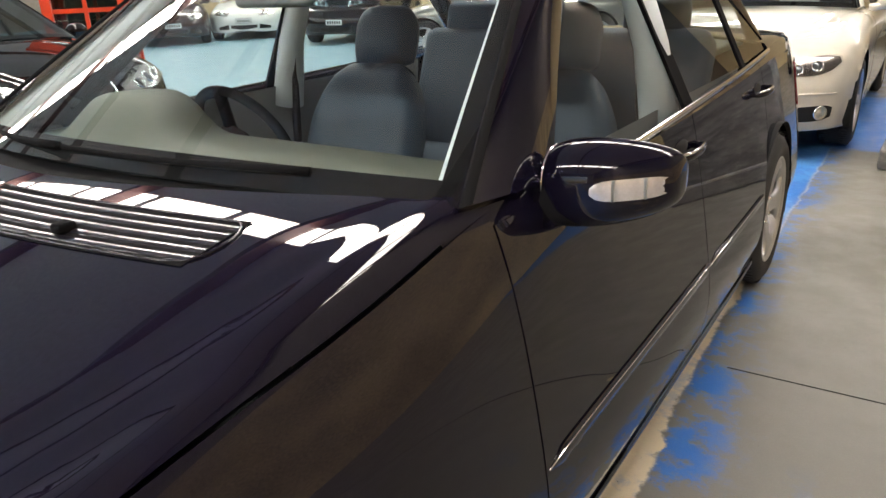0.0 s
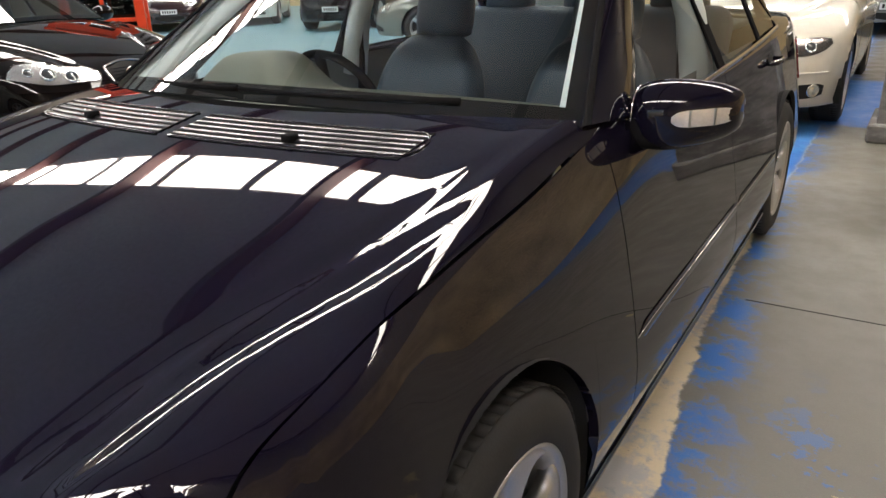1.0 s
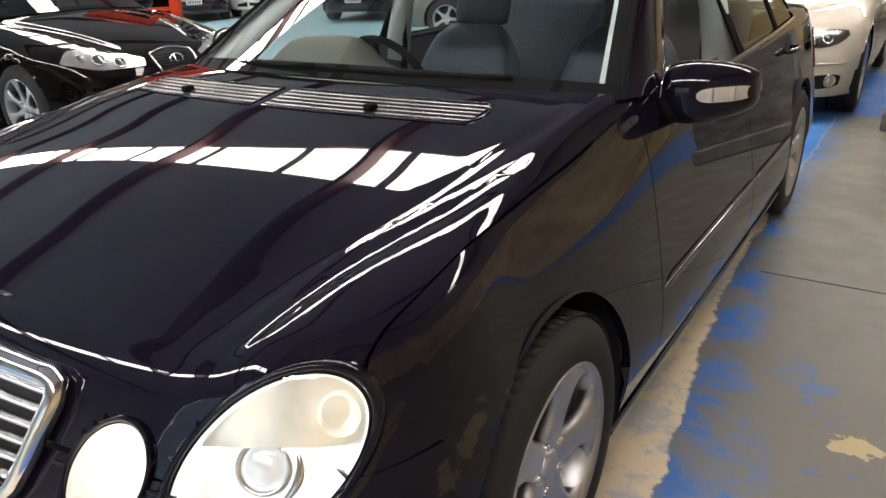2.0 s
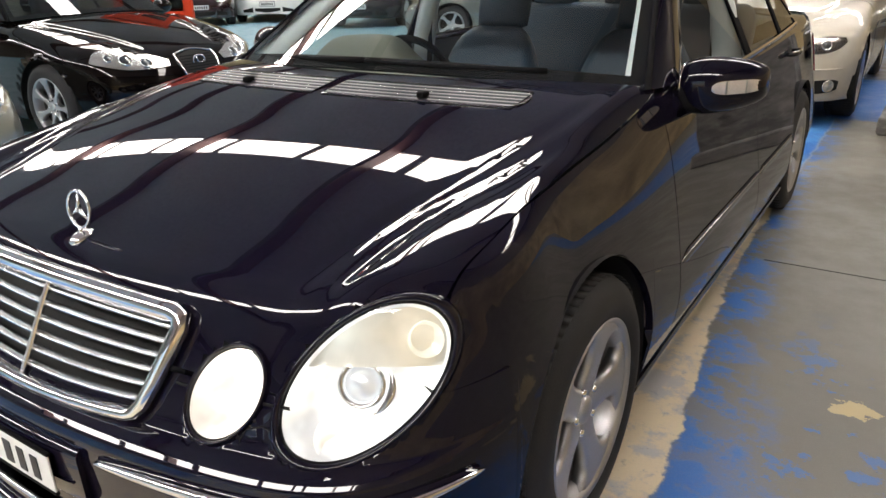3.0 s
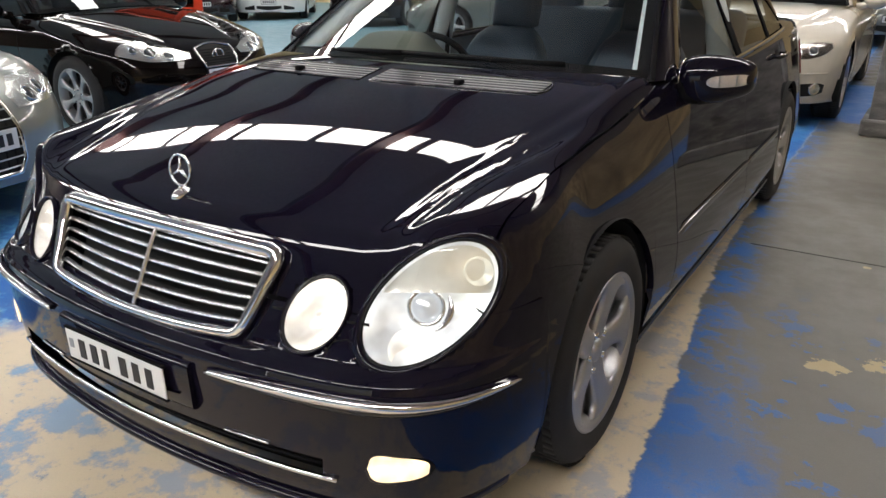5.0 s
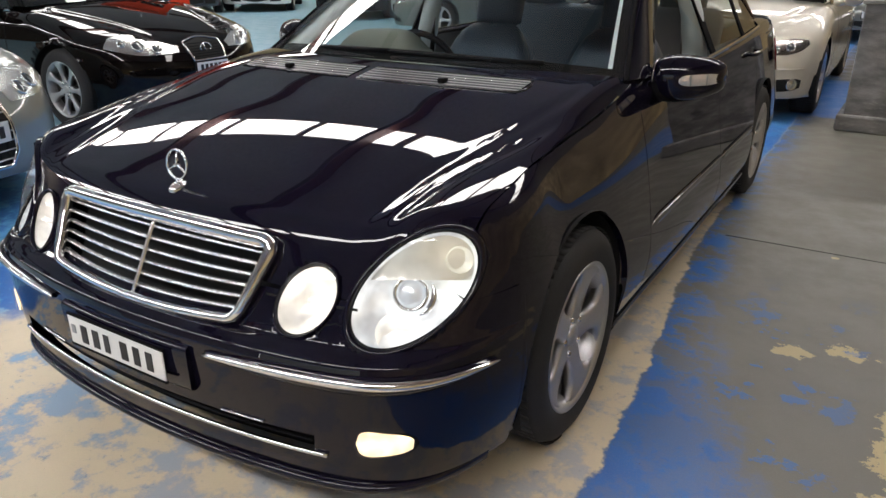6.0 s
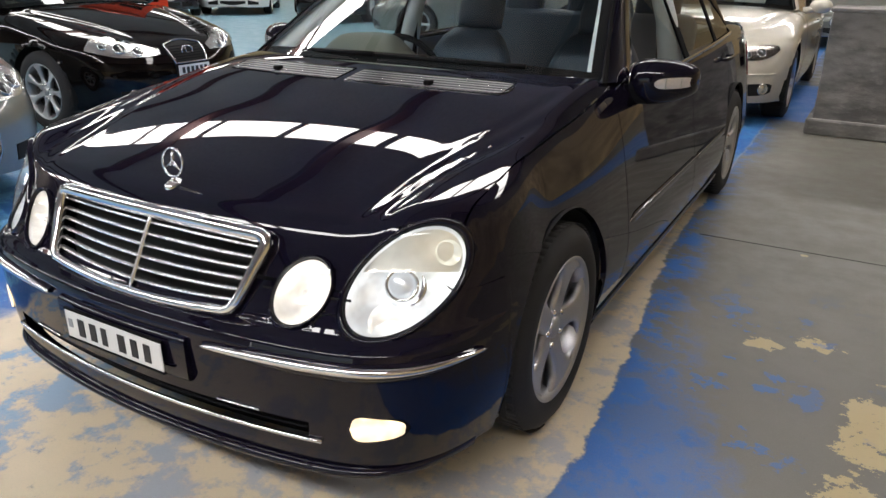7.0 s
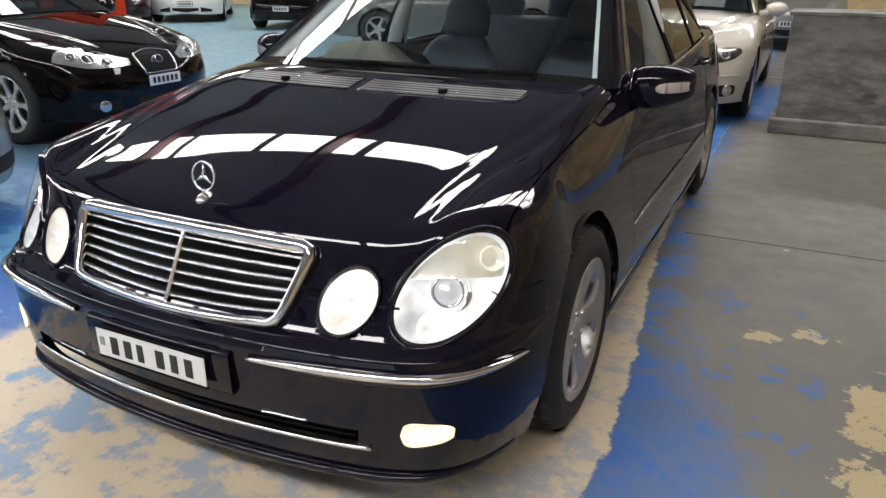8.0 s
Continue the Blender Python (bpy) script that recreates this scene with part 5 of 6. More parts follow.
for k, (a, b, lo, hi) in enumerate(((-28, -6.5, 0, 6.4), (3.5, 12, 0, 6.4), (-6.5, 3.5, 4.2, 6.4))):
    slab("wall_south", (b - a, 0.2, hi - lo), ((a + b) / 2, -15.9, (lo + hi) / 2), WALL_PALE)
# daylight through the open roller door
day = bpy.data.lights.new("door_daylight", "AREA")
day.shape, day.size, day.size_y, day.energy, day.color = "RECTANGLE", 9.8, 4.0, 4700, (0.94, 0.97, 1.0)
new("door_daylight", day).matrix_basis = pose(-1.5, -15.85, 2.1, 90, 0, 180)
slab("wall_east", (0.2, 43.6, 2.4), (5.1, 6, 1.2), WALL_BROWN, "stained tan brick wall", "wall")
slab("wall_east", (0.2, 43.6, 4.0), (5.1, 6, 4.4), WALL_DARK)
slab("wall_west", (0.2, 43.6, 6.4), (-27.9, 6, 3.2), WALL_DARK)
# slab joint across the aisle
bm = bmesh.new()
box(bm, (4.0, 0.005, 0.002), (2.93, 2.02, 0.0005), 0.0, (0, 0, 0.6))
tagged(part("floor_joint", bm, DARK, smooth=False), kind="structure")
ROOF_Z = 6.0
STRIPS = (-5.6, 4.7, 15.0)
rows_y = [-16.0] + [e for s in STRIPS for e in (s - 0.42, s + 0.42)] + [28.0]
for k in range(0, len(rows_y), 2):
    a, b = rows_y[k], rows_y[k + 1]
    slab("ceiling", (40, b - a, 0.06), (-8, (a + b) / 2, ROOF_Z + 0.03), ROOF)
for s in STRIPS:
    for k in range(15):
        bm = bmesh.new()
        box(bm, (1.98, 0.84, 0.012), (-26.8 + 2.18 * k + 0.29, s, ROOF_Z + 0.02))
        tagged(part("skylight_sheet", bm, SKYLIGHT if s > 0 else SKYLIGHT_BOOSTED, smooth=False), "translucent daylight sheet in the roof", "skylight", "skylights", "structure")
    bm = bmesh.new()
    for k in range(16):
        box(bm, (0.20, 0.84, 0.06), (-26.8 + 2.18 * k - 0.80, s, ROOF_Z + 0.03))
    tagged(part("trim", bm, ROOF, smooth=False), kind="structure")
for k in range(10):
    bm = bmesh.new()
    x = -26 + 4.36 * k
    box(bm, (0.12, 43.6, 0.30), (x, 6, ROOF_Z - 0.16), 0.01)
    tagged(part("roof_beam", bm, BEAM, smooth=False), "dark red steel roof beam", "beam", "roof beams", "structure")


# ---- other cars ----
def nose_at(shape, psi, z):
    """The point of a body seen from its middle at the angle psi from straight ahead (degrees, + to its +x side) and height z."""
    psi, z = np.broadcast_arrays(np.radians(np.asarray(psi, float)), np.asarray(z, float))
    return cast(shape.field, np.stack([0 * z, 0 * z - 0.15, z], -1), np.stack([np.sin(psi), -np.cos(psi), 0 * z], -1), 1.4)


def nose_patch(name, shape, psi, low, high, material, owner, lift=0.004, label="", cols=20, rows=8, flange=0.006):
    """A patch on the nose between two height curves over an angle range."""
    a = np.linspace(psi[0], psi[1], cols)
    lo, hi = low((a - psi[0]) / (psi[1] - psi[0])), high((a - psi[0]) / (psi[1] - psi[0]))
    Z = lo[:, None] + (hi - lo)[:, None] * np.linspace(0, 1, rows)
    P = nose_at(shape, np.repeat(a[:, None], rows, 1), Z)
    return panel(name, P + shape.normal(P) * lift, material, owner, label, flange=flange, inward=(0, 0.6, 0.5))


def shell(shape, y0, y1, base, hubs, arch, cols=90):
    """Half of a whole body as one grid: nose, flank and tail, with round arches marked for cutting."""
    cell = []
    for a in np.linspace(90, 0, 26)[:-1]:
        cell.append((math.cos(radians(a)), -math.sin(radians(a)), y0))
    for y in np.linspace(y0, y1, cols):
        cell.append((1.0, 0.0, y))
    for a in np.linspace(0, 90, 16)[1:]:
        cell.append((math.cos(radians(a)), math.sin(radians(a)), y1))
    cell = np.array(cell)
    phi = np.radians(np.concatenate([np.linspace(-24, 40, 34), np.linspace(43, 90, 22)]))
    way = np.stack([cell[:, None, 0] * np.cos(phi), cell[:, None, 1] * np.cos(phi), np.sin(phi) + 0 * cell[:, None, 0]], -1)
    o = np.stack([0 * cell[:, 2], cell[:, 2], 0 * cell[:, 2] + 0.55], -1)
    P = cast(shape.field, o[:, None, :], way, 1.7)
    P[..., 2] = np.maximum(P[..., 2], base)
    hole = np.zeros(P.shape[:2], bool)
    for hy, hz in hubs:
        dy, dz = P[..., 1] - hy, P[..., 2] - hz
        r = np.hypot(dy, dz)
        side = P[..., 0] > 0.5
        near = side & (np.abs(r - arch) < 0.035)
        k = np.where(near, arch / np.maximum(r, 1e-6), 1)
        P[..., 1], P[..., 2] = hy + dy * k, hz + dz * k
        hole |= side & (np.hypot(P[..., 1] - hy, P[..., 2] - hz) < arch * 0.995)
    keep = hole[:-1, :-1].astype(int) + hole[1:, :-1] + hole[:-1, 1:] + hole[1:, 1:] < 1
    return P, keep


def parked_car(name, label, paint, m, shape, hub_r, wheelbase, half, tail_y, roof_pts, glasshouse, wheel_r=0.325, rim_r=0.225, spoke=None, count=5, group="parked cars", belt_pts=None, rim_mat=ALLOY):
    car = thing(name, label, "car", m, group)
    hubs = [(0.0, wheel_r), (wheelbase, wheel_r)]
    arch = wheel_r + 0.04
    P, keep = shell(shape, -0.12, tail_y - 0.62, 0.20, hubs, arch)
    V, F = [], []
    for sx in (1, -1):
        a = len(V)
        V += [tuple(v) for v in (P * np.array([sx, 1, 1])).reshape(-1, 3)]
        F += [tuple(a + i for i in (f if sx < 0 else f[::-1])) for f in grid_faces(*P.shape[:2], keep=keep)]
    body = mesh_part("body", V, F, paint, car)
    bm = bmesh.new()
    box(bm, (half * 1.25, tail_y + 0.3, 0.10), (0, tail_y / 2 - 0.2, 0.24), 0.02)
    box(bm, (half * 1.25, wheelbase - 1.1, 0.55), (0, wheelbase / 2 + 0.1, 0.55), 0.05)
    part("underbody", bm, DARK, car)
    for hy, hz in hubs:
        for sx in (1, -1):
            wheel(car, (sx * (half - 0.125), hy, hz), sx, wheel_r, rim_r, 0.21, spoke or ((0.1, 36.0), (0.30, 35.0), (0.42, 16.0), (0.6, 9.0), (0.85, 9.0), (0.95, 12.0), (1.0, 14.0)), rim_mat, count, "silver alloy rim", 0.2)
            bm = bmesh.new()
            a = np.linspace(radians(-20), radians(200), 24)
            ring = [[bm.verts.new((sx * x, hy + (arch + 0.006) * math.cos(t), hz + (arch + 0.006) * math.sin(t))) for t in a] for x in (half - 0.34, half - 0.02)]
            for i in range(23):
                bm.faces.new((ring[0][i], ring[0][i + 1], ring[1][i + 1], ring[1][i]))
            bm.faces.new([bm.verts.new(v.co) for v in ring[0]])
            part("arch_liner", bm, DARK, car)
    roof = curve(*roof_pts)
    belt = curve(*(belt_pts or ((0.4, 0.92), (1.7, 0.94), (3.2, 0.98))))
    greenhouse(car, paint, TINT, roof=roof, belt=belt, **glasshouse)
    U, V2 = np.meshgrid(np.linspace(-1, 1, 9), np.linspace(0, 1, 9), indexing="ij")
    panel("dashboard", np.stack([U * 0.70, glasshouse["base_y"] + 0.10 + 0.3 * (U * 0.7) ** 2 + V2 * 0.45, 0.90 - 0.10 * V2 ** 3 + 0 * U], -1), DASH, car, flange=0.0, inward=(0, 0.7, 0.5))
    bm = bmesh.new()
    for x in (-0.36, 0.36):
        box(bm, (0.46, 0.14, 0.66), (x, 1.70, 0.86), 0.05, (-14, 0, 0), 3)
        box(bm, (0.24, 0.09, 0.17), (x, 1.80, 1.24), 0.035, (-10, 0, 0), 3)
    part("seat_back", bm, LEATHER, car)
    for sx in (1, -1):
        bm = bmesh.new()
        c = (sx * (half + 0.06), glasshouse["top_edge"][0][0] + 0.14, 0.98)
        bmesh.ops.create_uvsphere(bm, u_segments=24, v_segments=14, radius=1, matrix=pose(*c) @ Matrix.Diagonal((0.105, 0.062, 0.072, 1)))
        tube(bm, [(sx * (half - 0.10), c[1] - 0.02, 0.93), (sx * (half + 0.02), c[1], 0.95)], [0.035, 0.028], 10)
        part("door_mirror", bm, paint, car)
        # door gaps
        for y in (glasshouse["top_edge"][0][0] - 0.05, glasshouse["post"]):
            z = np.linspace(0.24, float(belt(y)) - 0.01, 24)
            p = shape.side_at(np.full(24, y), z) * np.array([sx, 1, 1])
            ribbon("door_gap", p + np.array([sx * 0.001, 0, 0]), np.array([0, 1.0, 0]), 0.006, np.array([sx * 0.0006, 0, 0]), DARK, body)
        p = shape.side_at(np.linspace(glasshouse["post"] - 0.26, glasshouse["post"] - 0.06, 9), np.full(9, 0.80)) * np.array([sx, 1, 1])
        bm = bmesh.new()
        tube(bm, p + np.array([[sx * 0.035 * math.sin(math.pi * k / 8) ** 0.5, 0, 0] for k in range(9)]), 0.011, 8)
        part("door_handle", bm, paint, body)
    return car, body


TINT = clear("tinted_glass", (0.42, 0.46, 0.45), 0.0, 0.07)
RED = plain("red_paint", (0.62, 0.045, 0.010), 0.35, 0, 0.4, 0.12, 8)


def plate(owner, shape, z, width=0.372, height=0.107, x=0.0, bars=6):
    c = shape.ahead_at(np.array(x), np.array(z))
    bm = bmesh.new()
    box(bm, (width, 0.006, height), (c[0], c[1] - 0.012, z), 0.002)
    p = part("number_plate", bm, PLATE_WHITE, owner, "white number plate with dark bars", smooth=False)
    for k in range(bars):
        bm = bmesh.new()
        box(bm, (width * 0.09, 0.002, height * 0.58), (c[0] + width * (-0.36 + 0.72 * k / (bars - 1)), c[1] - 0.0165, z))
        part("plate_bar", bm, INK, p, smooth=False)
    bm = bmesh.new()
    box(bm, (width + 0.02, 0.02, height + 0.02), (c[0], c[1] + 0.004, z), 0.003)
    part("plate_holder", bm, TRIM, p, smooth=False)


def lamp_unit(shape, owner, psi, low, high, projectors, lit=False, name="headlamp", inner=None):
    """Headlamp behind a clear cover that wraps round the corner. projectors: (share along, share up, radius)."""
    lamp = nose_patch(name, shape, psi, low, high, inner or REFLECTOR, owner, 0.002, "clear headlamp with bright reflectors", 24, 9, 0.01)
    for s, u, r in projectors:
        a = psi[0] + (psi[1] - psi[0]) * s
        z = float(low(np.array(s)) + (high(np.array(s)) - low(np.array(s))) * u)
        p = nose_at(shape, np.array(a), np.array(z))
        n = Vector(shape.normal(p))
        m = Matrix.Translation(Vector(p)) @ n.to_track_quat("Z", "Y").to_matrix().to_4x4()
        bm = bmesh.new()
        turned(bm, [(r * 1.15, 0.002), (r * 1.15, 0.010), (r, 0.012), (r * 0.9, 0.004)], m, 24)
        part("lamp_ring", bm, CHROME, lamp)
        bm = bmesh.new()
        turned(bm, [(0.001, 0.012), (r * 0.5, 0.010), (r * 0.9, 0.004)], m, 24)
        part("lamp_bowl", bm, LAMP_WHITE if lit else DARKGLASS, lamp)
    nose_patch("lamp_cover", shape, psi, low, high, LENS, lamp, 0.016, cols=24, rows=9, flange=0.012)
    return lamp


DARKGLASS = plain("dark_lens", (0.05, 0.055, 0.06), 0.08, 0, 1.0)


def base_shape(front_over, wheelbase, rear_over, half, nose_top, cowl, drop=0.065, nose_slope=0.5, tail_top=1.0, crease=None, p=2.6, q=2.2):
    """A car body of given sizes. nose_top: bonnet height at the front, cowl: its height at the windscreen."""
    f, t = -front_over, wheelbase + rear_over
    span = cowl - nose_top
    return Shape(
        top=curve((f - 0.1, nose_top - 0.10), (f + 0.10, nose_top - 0.03), (f + 0.22, nose_top + 0.02), (f + 0.5, nose_top + 0.42 * span), (f + 0.9, nose_top + 0.78 * span), (f + 1.25, cowl), (1.7, cowl + 0.01), (wheelbase, tail_top + 0.01), (t - 0.1, tail_top - 0.02)),
        drop=drop, half=curve((f, half - 0.01), (0.0, half - 0.005), (1.4, half), (wheelbase, half - 0.005), (t, half - 0.06)),
        prof=curve((0.12, 0.94), (0.22, 0.965), (0.38, 0.992), (0.50, 1.0), (0.62, 1.0), (0.76, 0.99), (0.86, 0.96), (0.95, 0.91), (1.2, 0.80)),
        nose=curve((0.12, f + 0.06), (0.25, f + 0.01), (0.40, f), (0.50, f + 0.005), (0.60, f + 0.05), (0.70, f + 0.05 + nose_slope * 0.12), (0.80, f + 0.05 + nose_slope * 0.35), (0.95, f + 0.3)),
        tail=curve((0.12, t - 0.06), (0.40, t), (0.70, t - 0.02), (1.05, t - 0.16)), front=-0.18, rear=t - 0.66,
        crease=crease or curve((f, 0.40), (0.4, 0.62)), p=p, q=q, step=0.006)


def flat(v):
    return lambda s: v + 0.0 * s


def line(*pts):
    return curve(*pts)


SEDAN_GLASS = dict(base_y=0.40, base_z=0.985, rake=1.75, rail_z=1.36, rear_base=(3.0, 1.03), rear_rake=1.6, belt_x=0.775, lean=0.50, post=1.62, door_end=2.35,
                   top_edge=((0.72, 0.945), (1.26, 1.30), (1.65, 1.345), (2.05, 1.33), (2.40, 1.27), (2.85, 1.0)), ws_half=(0.74, 0.55))
SEDAN_ROOF = ((0.9, 1.34), (1.15, 1.39), (1.5, 1.425), (1.8, 1.43), (2.2, 1.41), (2.6, 1.35), (2.9, 1.26))


def champagne_coupe():
    shape = base_shape(0.77, 2.76, 1.07, 0.89, 0.70, 0.965, 0.055, 0.62, 1.0, crease=curve((-0.8, 0.30), (-0.5, 0.36), (0.4, 0.60)), p=3.0)
    glass = dict(SEDAN_GLASS, chrome_edge=True, quarter=False, post=2.02, door_end=2.55)
    car, body = parked_car("coupe_car", "champagne silver coupe parked nose-out behind the dark saloon", CHAMPAGNE, pose(0.06, 5.80, 0), shape, 0.32, 2.76, 0.89, 3.83, SEDAN_ROOF, glass, group="")
    for s in (1, -1):
        low = line((0, 0.575), (0.4, 0.570), (0.8, 0.605), (1.0, 0.655))
        high = line((0, 0.640), (0.4, 0.672), (0.8, 0.700), (1.0, 0.690))
        lamp_unit(shape, car, (s * 38, s * 67), low, high, ((0.30, 0.45, 0.033), (0.60, 0.5, 0.036)), inner=DARKLAMP)
        nose_patch("bumper_intake", shape, (s * 42, s * 63), line((0, 0.265), (0.8, 0.275), (1, 0.295)), line((0, 0.365), (0.8, 0.375), (1, 0.36)), DARK, body, 0.003)
        p = nose_at(shape, np.array(s * 57.0), np.array(0.325))
        n = Vector(shape.normal(p))
        bm = bmesh.new()
        turned(bm, [(0.001, 0.012), (0.030, 0.010), (0.040, 0.006), (0.046, 0.016), (0.050, 0.004)], Matrix.Translation(Vector(p)) @ n.to_track_quat("Z", "Y").to_matrix().to_4x4(), 28)
        part("fog_lamp", bm, REFLECTOR, car, "round fog lamp")
        # kidney
        nose_patch("kidney_grille", shape, (s * 2.0, s * 14.0), line((0, 0.545), (1, 0.555)), line((0, 0.665), (1, 0.655)), DARK, body, 0.006)
        p = nose_at(shape, np.linspace(s * 30, s * 64, 26), np.full(26, 0.455))
        ribbon("bumper_crease", p, np.array([0, 0, 1.0]), 0.014, shape.normal(p) * 0.006, CHAMPAGNE, body)
    nose_patch("lower_intake", shape, (-22, 22), flat(0.25), flat(0.36), DARK, body, 0.003)
    plate(car, shape, 0.47)
    # sheet of paper behind the windscreen
    bm = bmesh.new()
    box(bm, (0.30, 0.004, 0.21), (0.30, 0.66, 1.02), 0, (-52, 0, 0))
    tagged(part("price_sheet", bm, PLATE_WHITE, smooth=False), "white paper sheet propped behind the windscreen", "paper").matrix_basis = pose(0.06, 5.80, 0)
    return car


DARKLAMP = plain("dark_chrome", (0.16, 0.14, 0.13), 0.2, 0.8, 0.0, 0.2, 30)


def black_sedan():
    shape = base_shape(0.80, 2.73, 1.05, 0.90, 0.71, 0.985, 0.085, 0.70, 1.02, crease=curve((-0.8, 0.26), (-0.5, 0.34), (0.4, 0.62)), p=2.5)
    m = pose(-4.30, 2.58, 0, 0, 0, 91)
    spoke = ((0.1, 36.0), (0.26, 34.0), (0.40, 13.0), (0.6, 8.0), (0.85, 10.0), (0.95, 14.0), (1.0, 16.0))
    car, body = parked_car("black_sedan", "glossy black sedan parked across the blue bay", BLACK_PAINT, m, shape, 0.325, 2.73, 0.90, 3.78, SEDAN_ROOF, SEDAN_GLASS, spoke=spoke, count=7)
    for s in (1, -1):
        low = line((0, 0.610), (0.5, 0.605), (1.0, 0.665))
        high = line((0, 0.655), (0.5, 0.715), (0.8, 0.750), (1.0, 0.745))
        lamp_unit(shape, car, (s * 25, s * 68), low, high, ((0.36, 0.45, 0.042), (0.62, 0.52, 0.046), (0.82, 0.5, 0.030)), lit=False)
        nose_patch("side_intake", shape, (s * 36, s * 52), line((0, 0.27), (1, 0.30)), line((0, 0.36), (1, 0.345)), DARK, body, 0.003)
        p = nose_at(shape, np.array(s * 45.0), np.array(0.315))
        n = Vector(shape.normal(p))
        bm = bmesh.new()
        turned(bm, [(0.001, 0.014), (0.034, 0.012), (0.045, 0.006)], Matrix.Translation(Vector(p)) @ n.to_track_quat("Z", "Y").to_matrix().to_4x4(), 24)
        part("fog_lamp", bm, REFLECTOR, car, "round fog lamp")
    nose_patch("grille", shape, (-19, 19), line((0, 0.60), (0.22, 0.535), (0.78, 0.535), (1, 0.60)), line((0, 0.668), (0.5, 0.700), (1, 0.668)), DARK, body, 0.004)
    a = np.concatenate([np.linspace(-20, 20, 24), np.linspace(20, 15, 5)[1:], np.linspace(15, -15, 18)[1:], np.linspace(-15, -20, 5)[1:-1]])
    z = np.concatenate([0.675 + 0.030 * (1 - (np.linspace(-20, 20, 24) / 20) ** 2), np.linspace(0.675, 0.535, 5)[1:], np.full(17, 0.530), np.linspace(0.535, 0.675, 5)[1:-1]])
    P = nose_at(shape, a, z)
    bm = bmesh.new()
    tube(bm, P + shape.normal(P) * 0.006, 0.009, 8, closed=True)
    part("grille_frame", bm, CHROME, body, "chrome grille frame")
    for z in np.linspace(0.56, 0.66, 6):
        P = nose_at(shape, np.linspace(-16, 16, 17), np.full(17, z))
        bm = bmesh.new()
        tube(bm, P + shape.normal(P) * 0.004, 0.004, 6)
        part("grille_bar", bm, TRIM, body)
    c = Vector(nose_at(shape, np.array(0.0), np.array(0.625))) + Vector((0, -0.012, 0))
    bm = bmesh.new()
    tube(bm, [c + Vector((0.058 * math.cos(t), 0, 0.040 * math.sin(t))) for t in np.linspace(0, 2 * math.pi, 32, endpoint=False)], 0.0055, 8, closed=True)
    tube(bm, [c + Vector(v) for v in ((-0.022, 0, 0.030), (-0.010, 0, -0.018), (0.030, 0, -0.018))], 0.006, 8)
    part("badge", bm, CHROME, body, "chrome oval badge")
    plate(car, shape, 0.475, 0.34, 0.085)
    nose_patch("lower_intake", shape, (-24, 24), flat(0.24), flat(0.36), DARK, body, 0.003)
    return car


def silver_wagon():
    shape = base_shape(0.86, 2.65, 1.0, 0.885, 0.72, 0.985, 0.07, 0.62, 1.02, p=2.5)
    m = pose(-3.28, -0.10, 0, 0, 0, 103)
    car, body = parked_car("silver_sedan", "pale silver sedan with a tall chrome-framed grille", SILVER, m, shape, 0.325, 2.65, 0.885, 3.65, SEDAN_ROOF, SEDAN_GLASS, count=7)
    for s in (1, -1):
        lamp_unit(shape, car, (s * 25, s * 60), line((0, 0.60), (0.5, 0.60), (1, 0.665)), line((0, 0.675), (0.6, 0.745), (1, 0.745)), ((0.35, 0.45, 0.045), (0.65, 0.5, 0.045)))
        nose_patch("side_intake", shape, (s * 28, s * 50), flat(0.27), flat(0.36), DARK, body, 0.003)
    nose_patch("grille", shape, (-17, 17), line((0, 0.34), (0.12, 0.29), (0.88, 0.29), (1, 0.34)), line((0, 0.65), (0.12, 0.69), (0.88, 0.69), (1, 0.65)), DARK, body, 0.004)
    a = np.concatenate([np.linspace(-15, 15, 18), np.full(8, 17.5), np.linspace(14, -14, 18), np.full(8, -17.5)])
    z = np.concatenate([np.full(18, 0.695), np.linspace(0.66, 0.36, 8), np.full(18, 0.285), np.linspace(0.36, 0.66, 8)])
    P = nose_at(shape, a, z)
    bm = bmesh.new()
    tube(bm, P + shape.normal(P) * 0.008, 0.013, 8, closed=True)
    part("grille_frame", bm, CHROME, body, "chrome grille frame")
    for z in np.linspace(0.32, 0.66, 8):
        P = nose_at(shape, np.linspace(-16.5, 16.5, 17), np.full(17, z))
        bm = bmesh.new()
        tube(bm, P + shape.normal(P) * 0.006, 0.0045, 6)
        part("grille_bar", bm, ALLOY, body)
    for q in np.linspace(-13, 13, 7):
        P = nose_at(shape, np.full(9, q), np.linspace(0.30, 0.68, 9))
        bm = bmesh.new()
        tube(bm, P + shape.normal(P) * 0.004, 0.004, 6)
        part("grille_upright", bm, TRIM, body)
    plate(car, shape, 0.47)
    return car


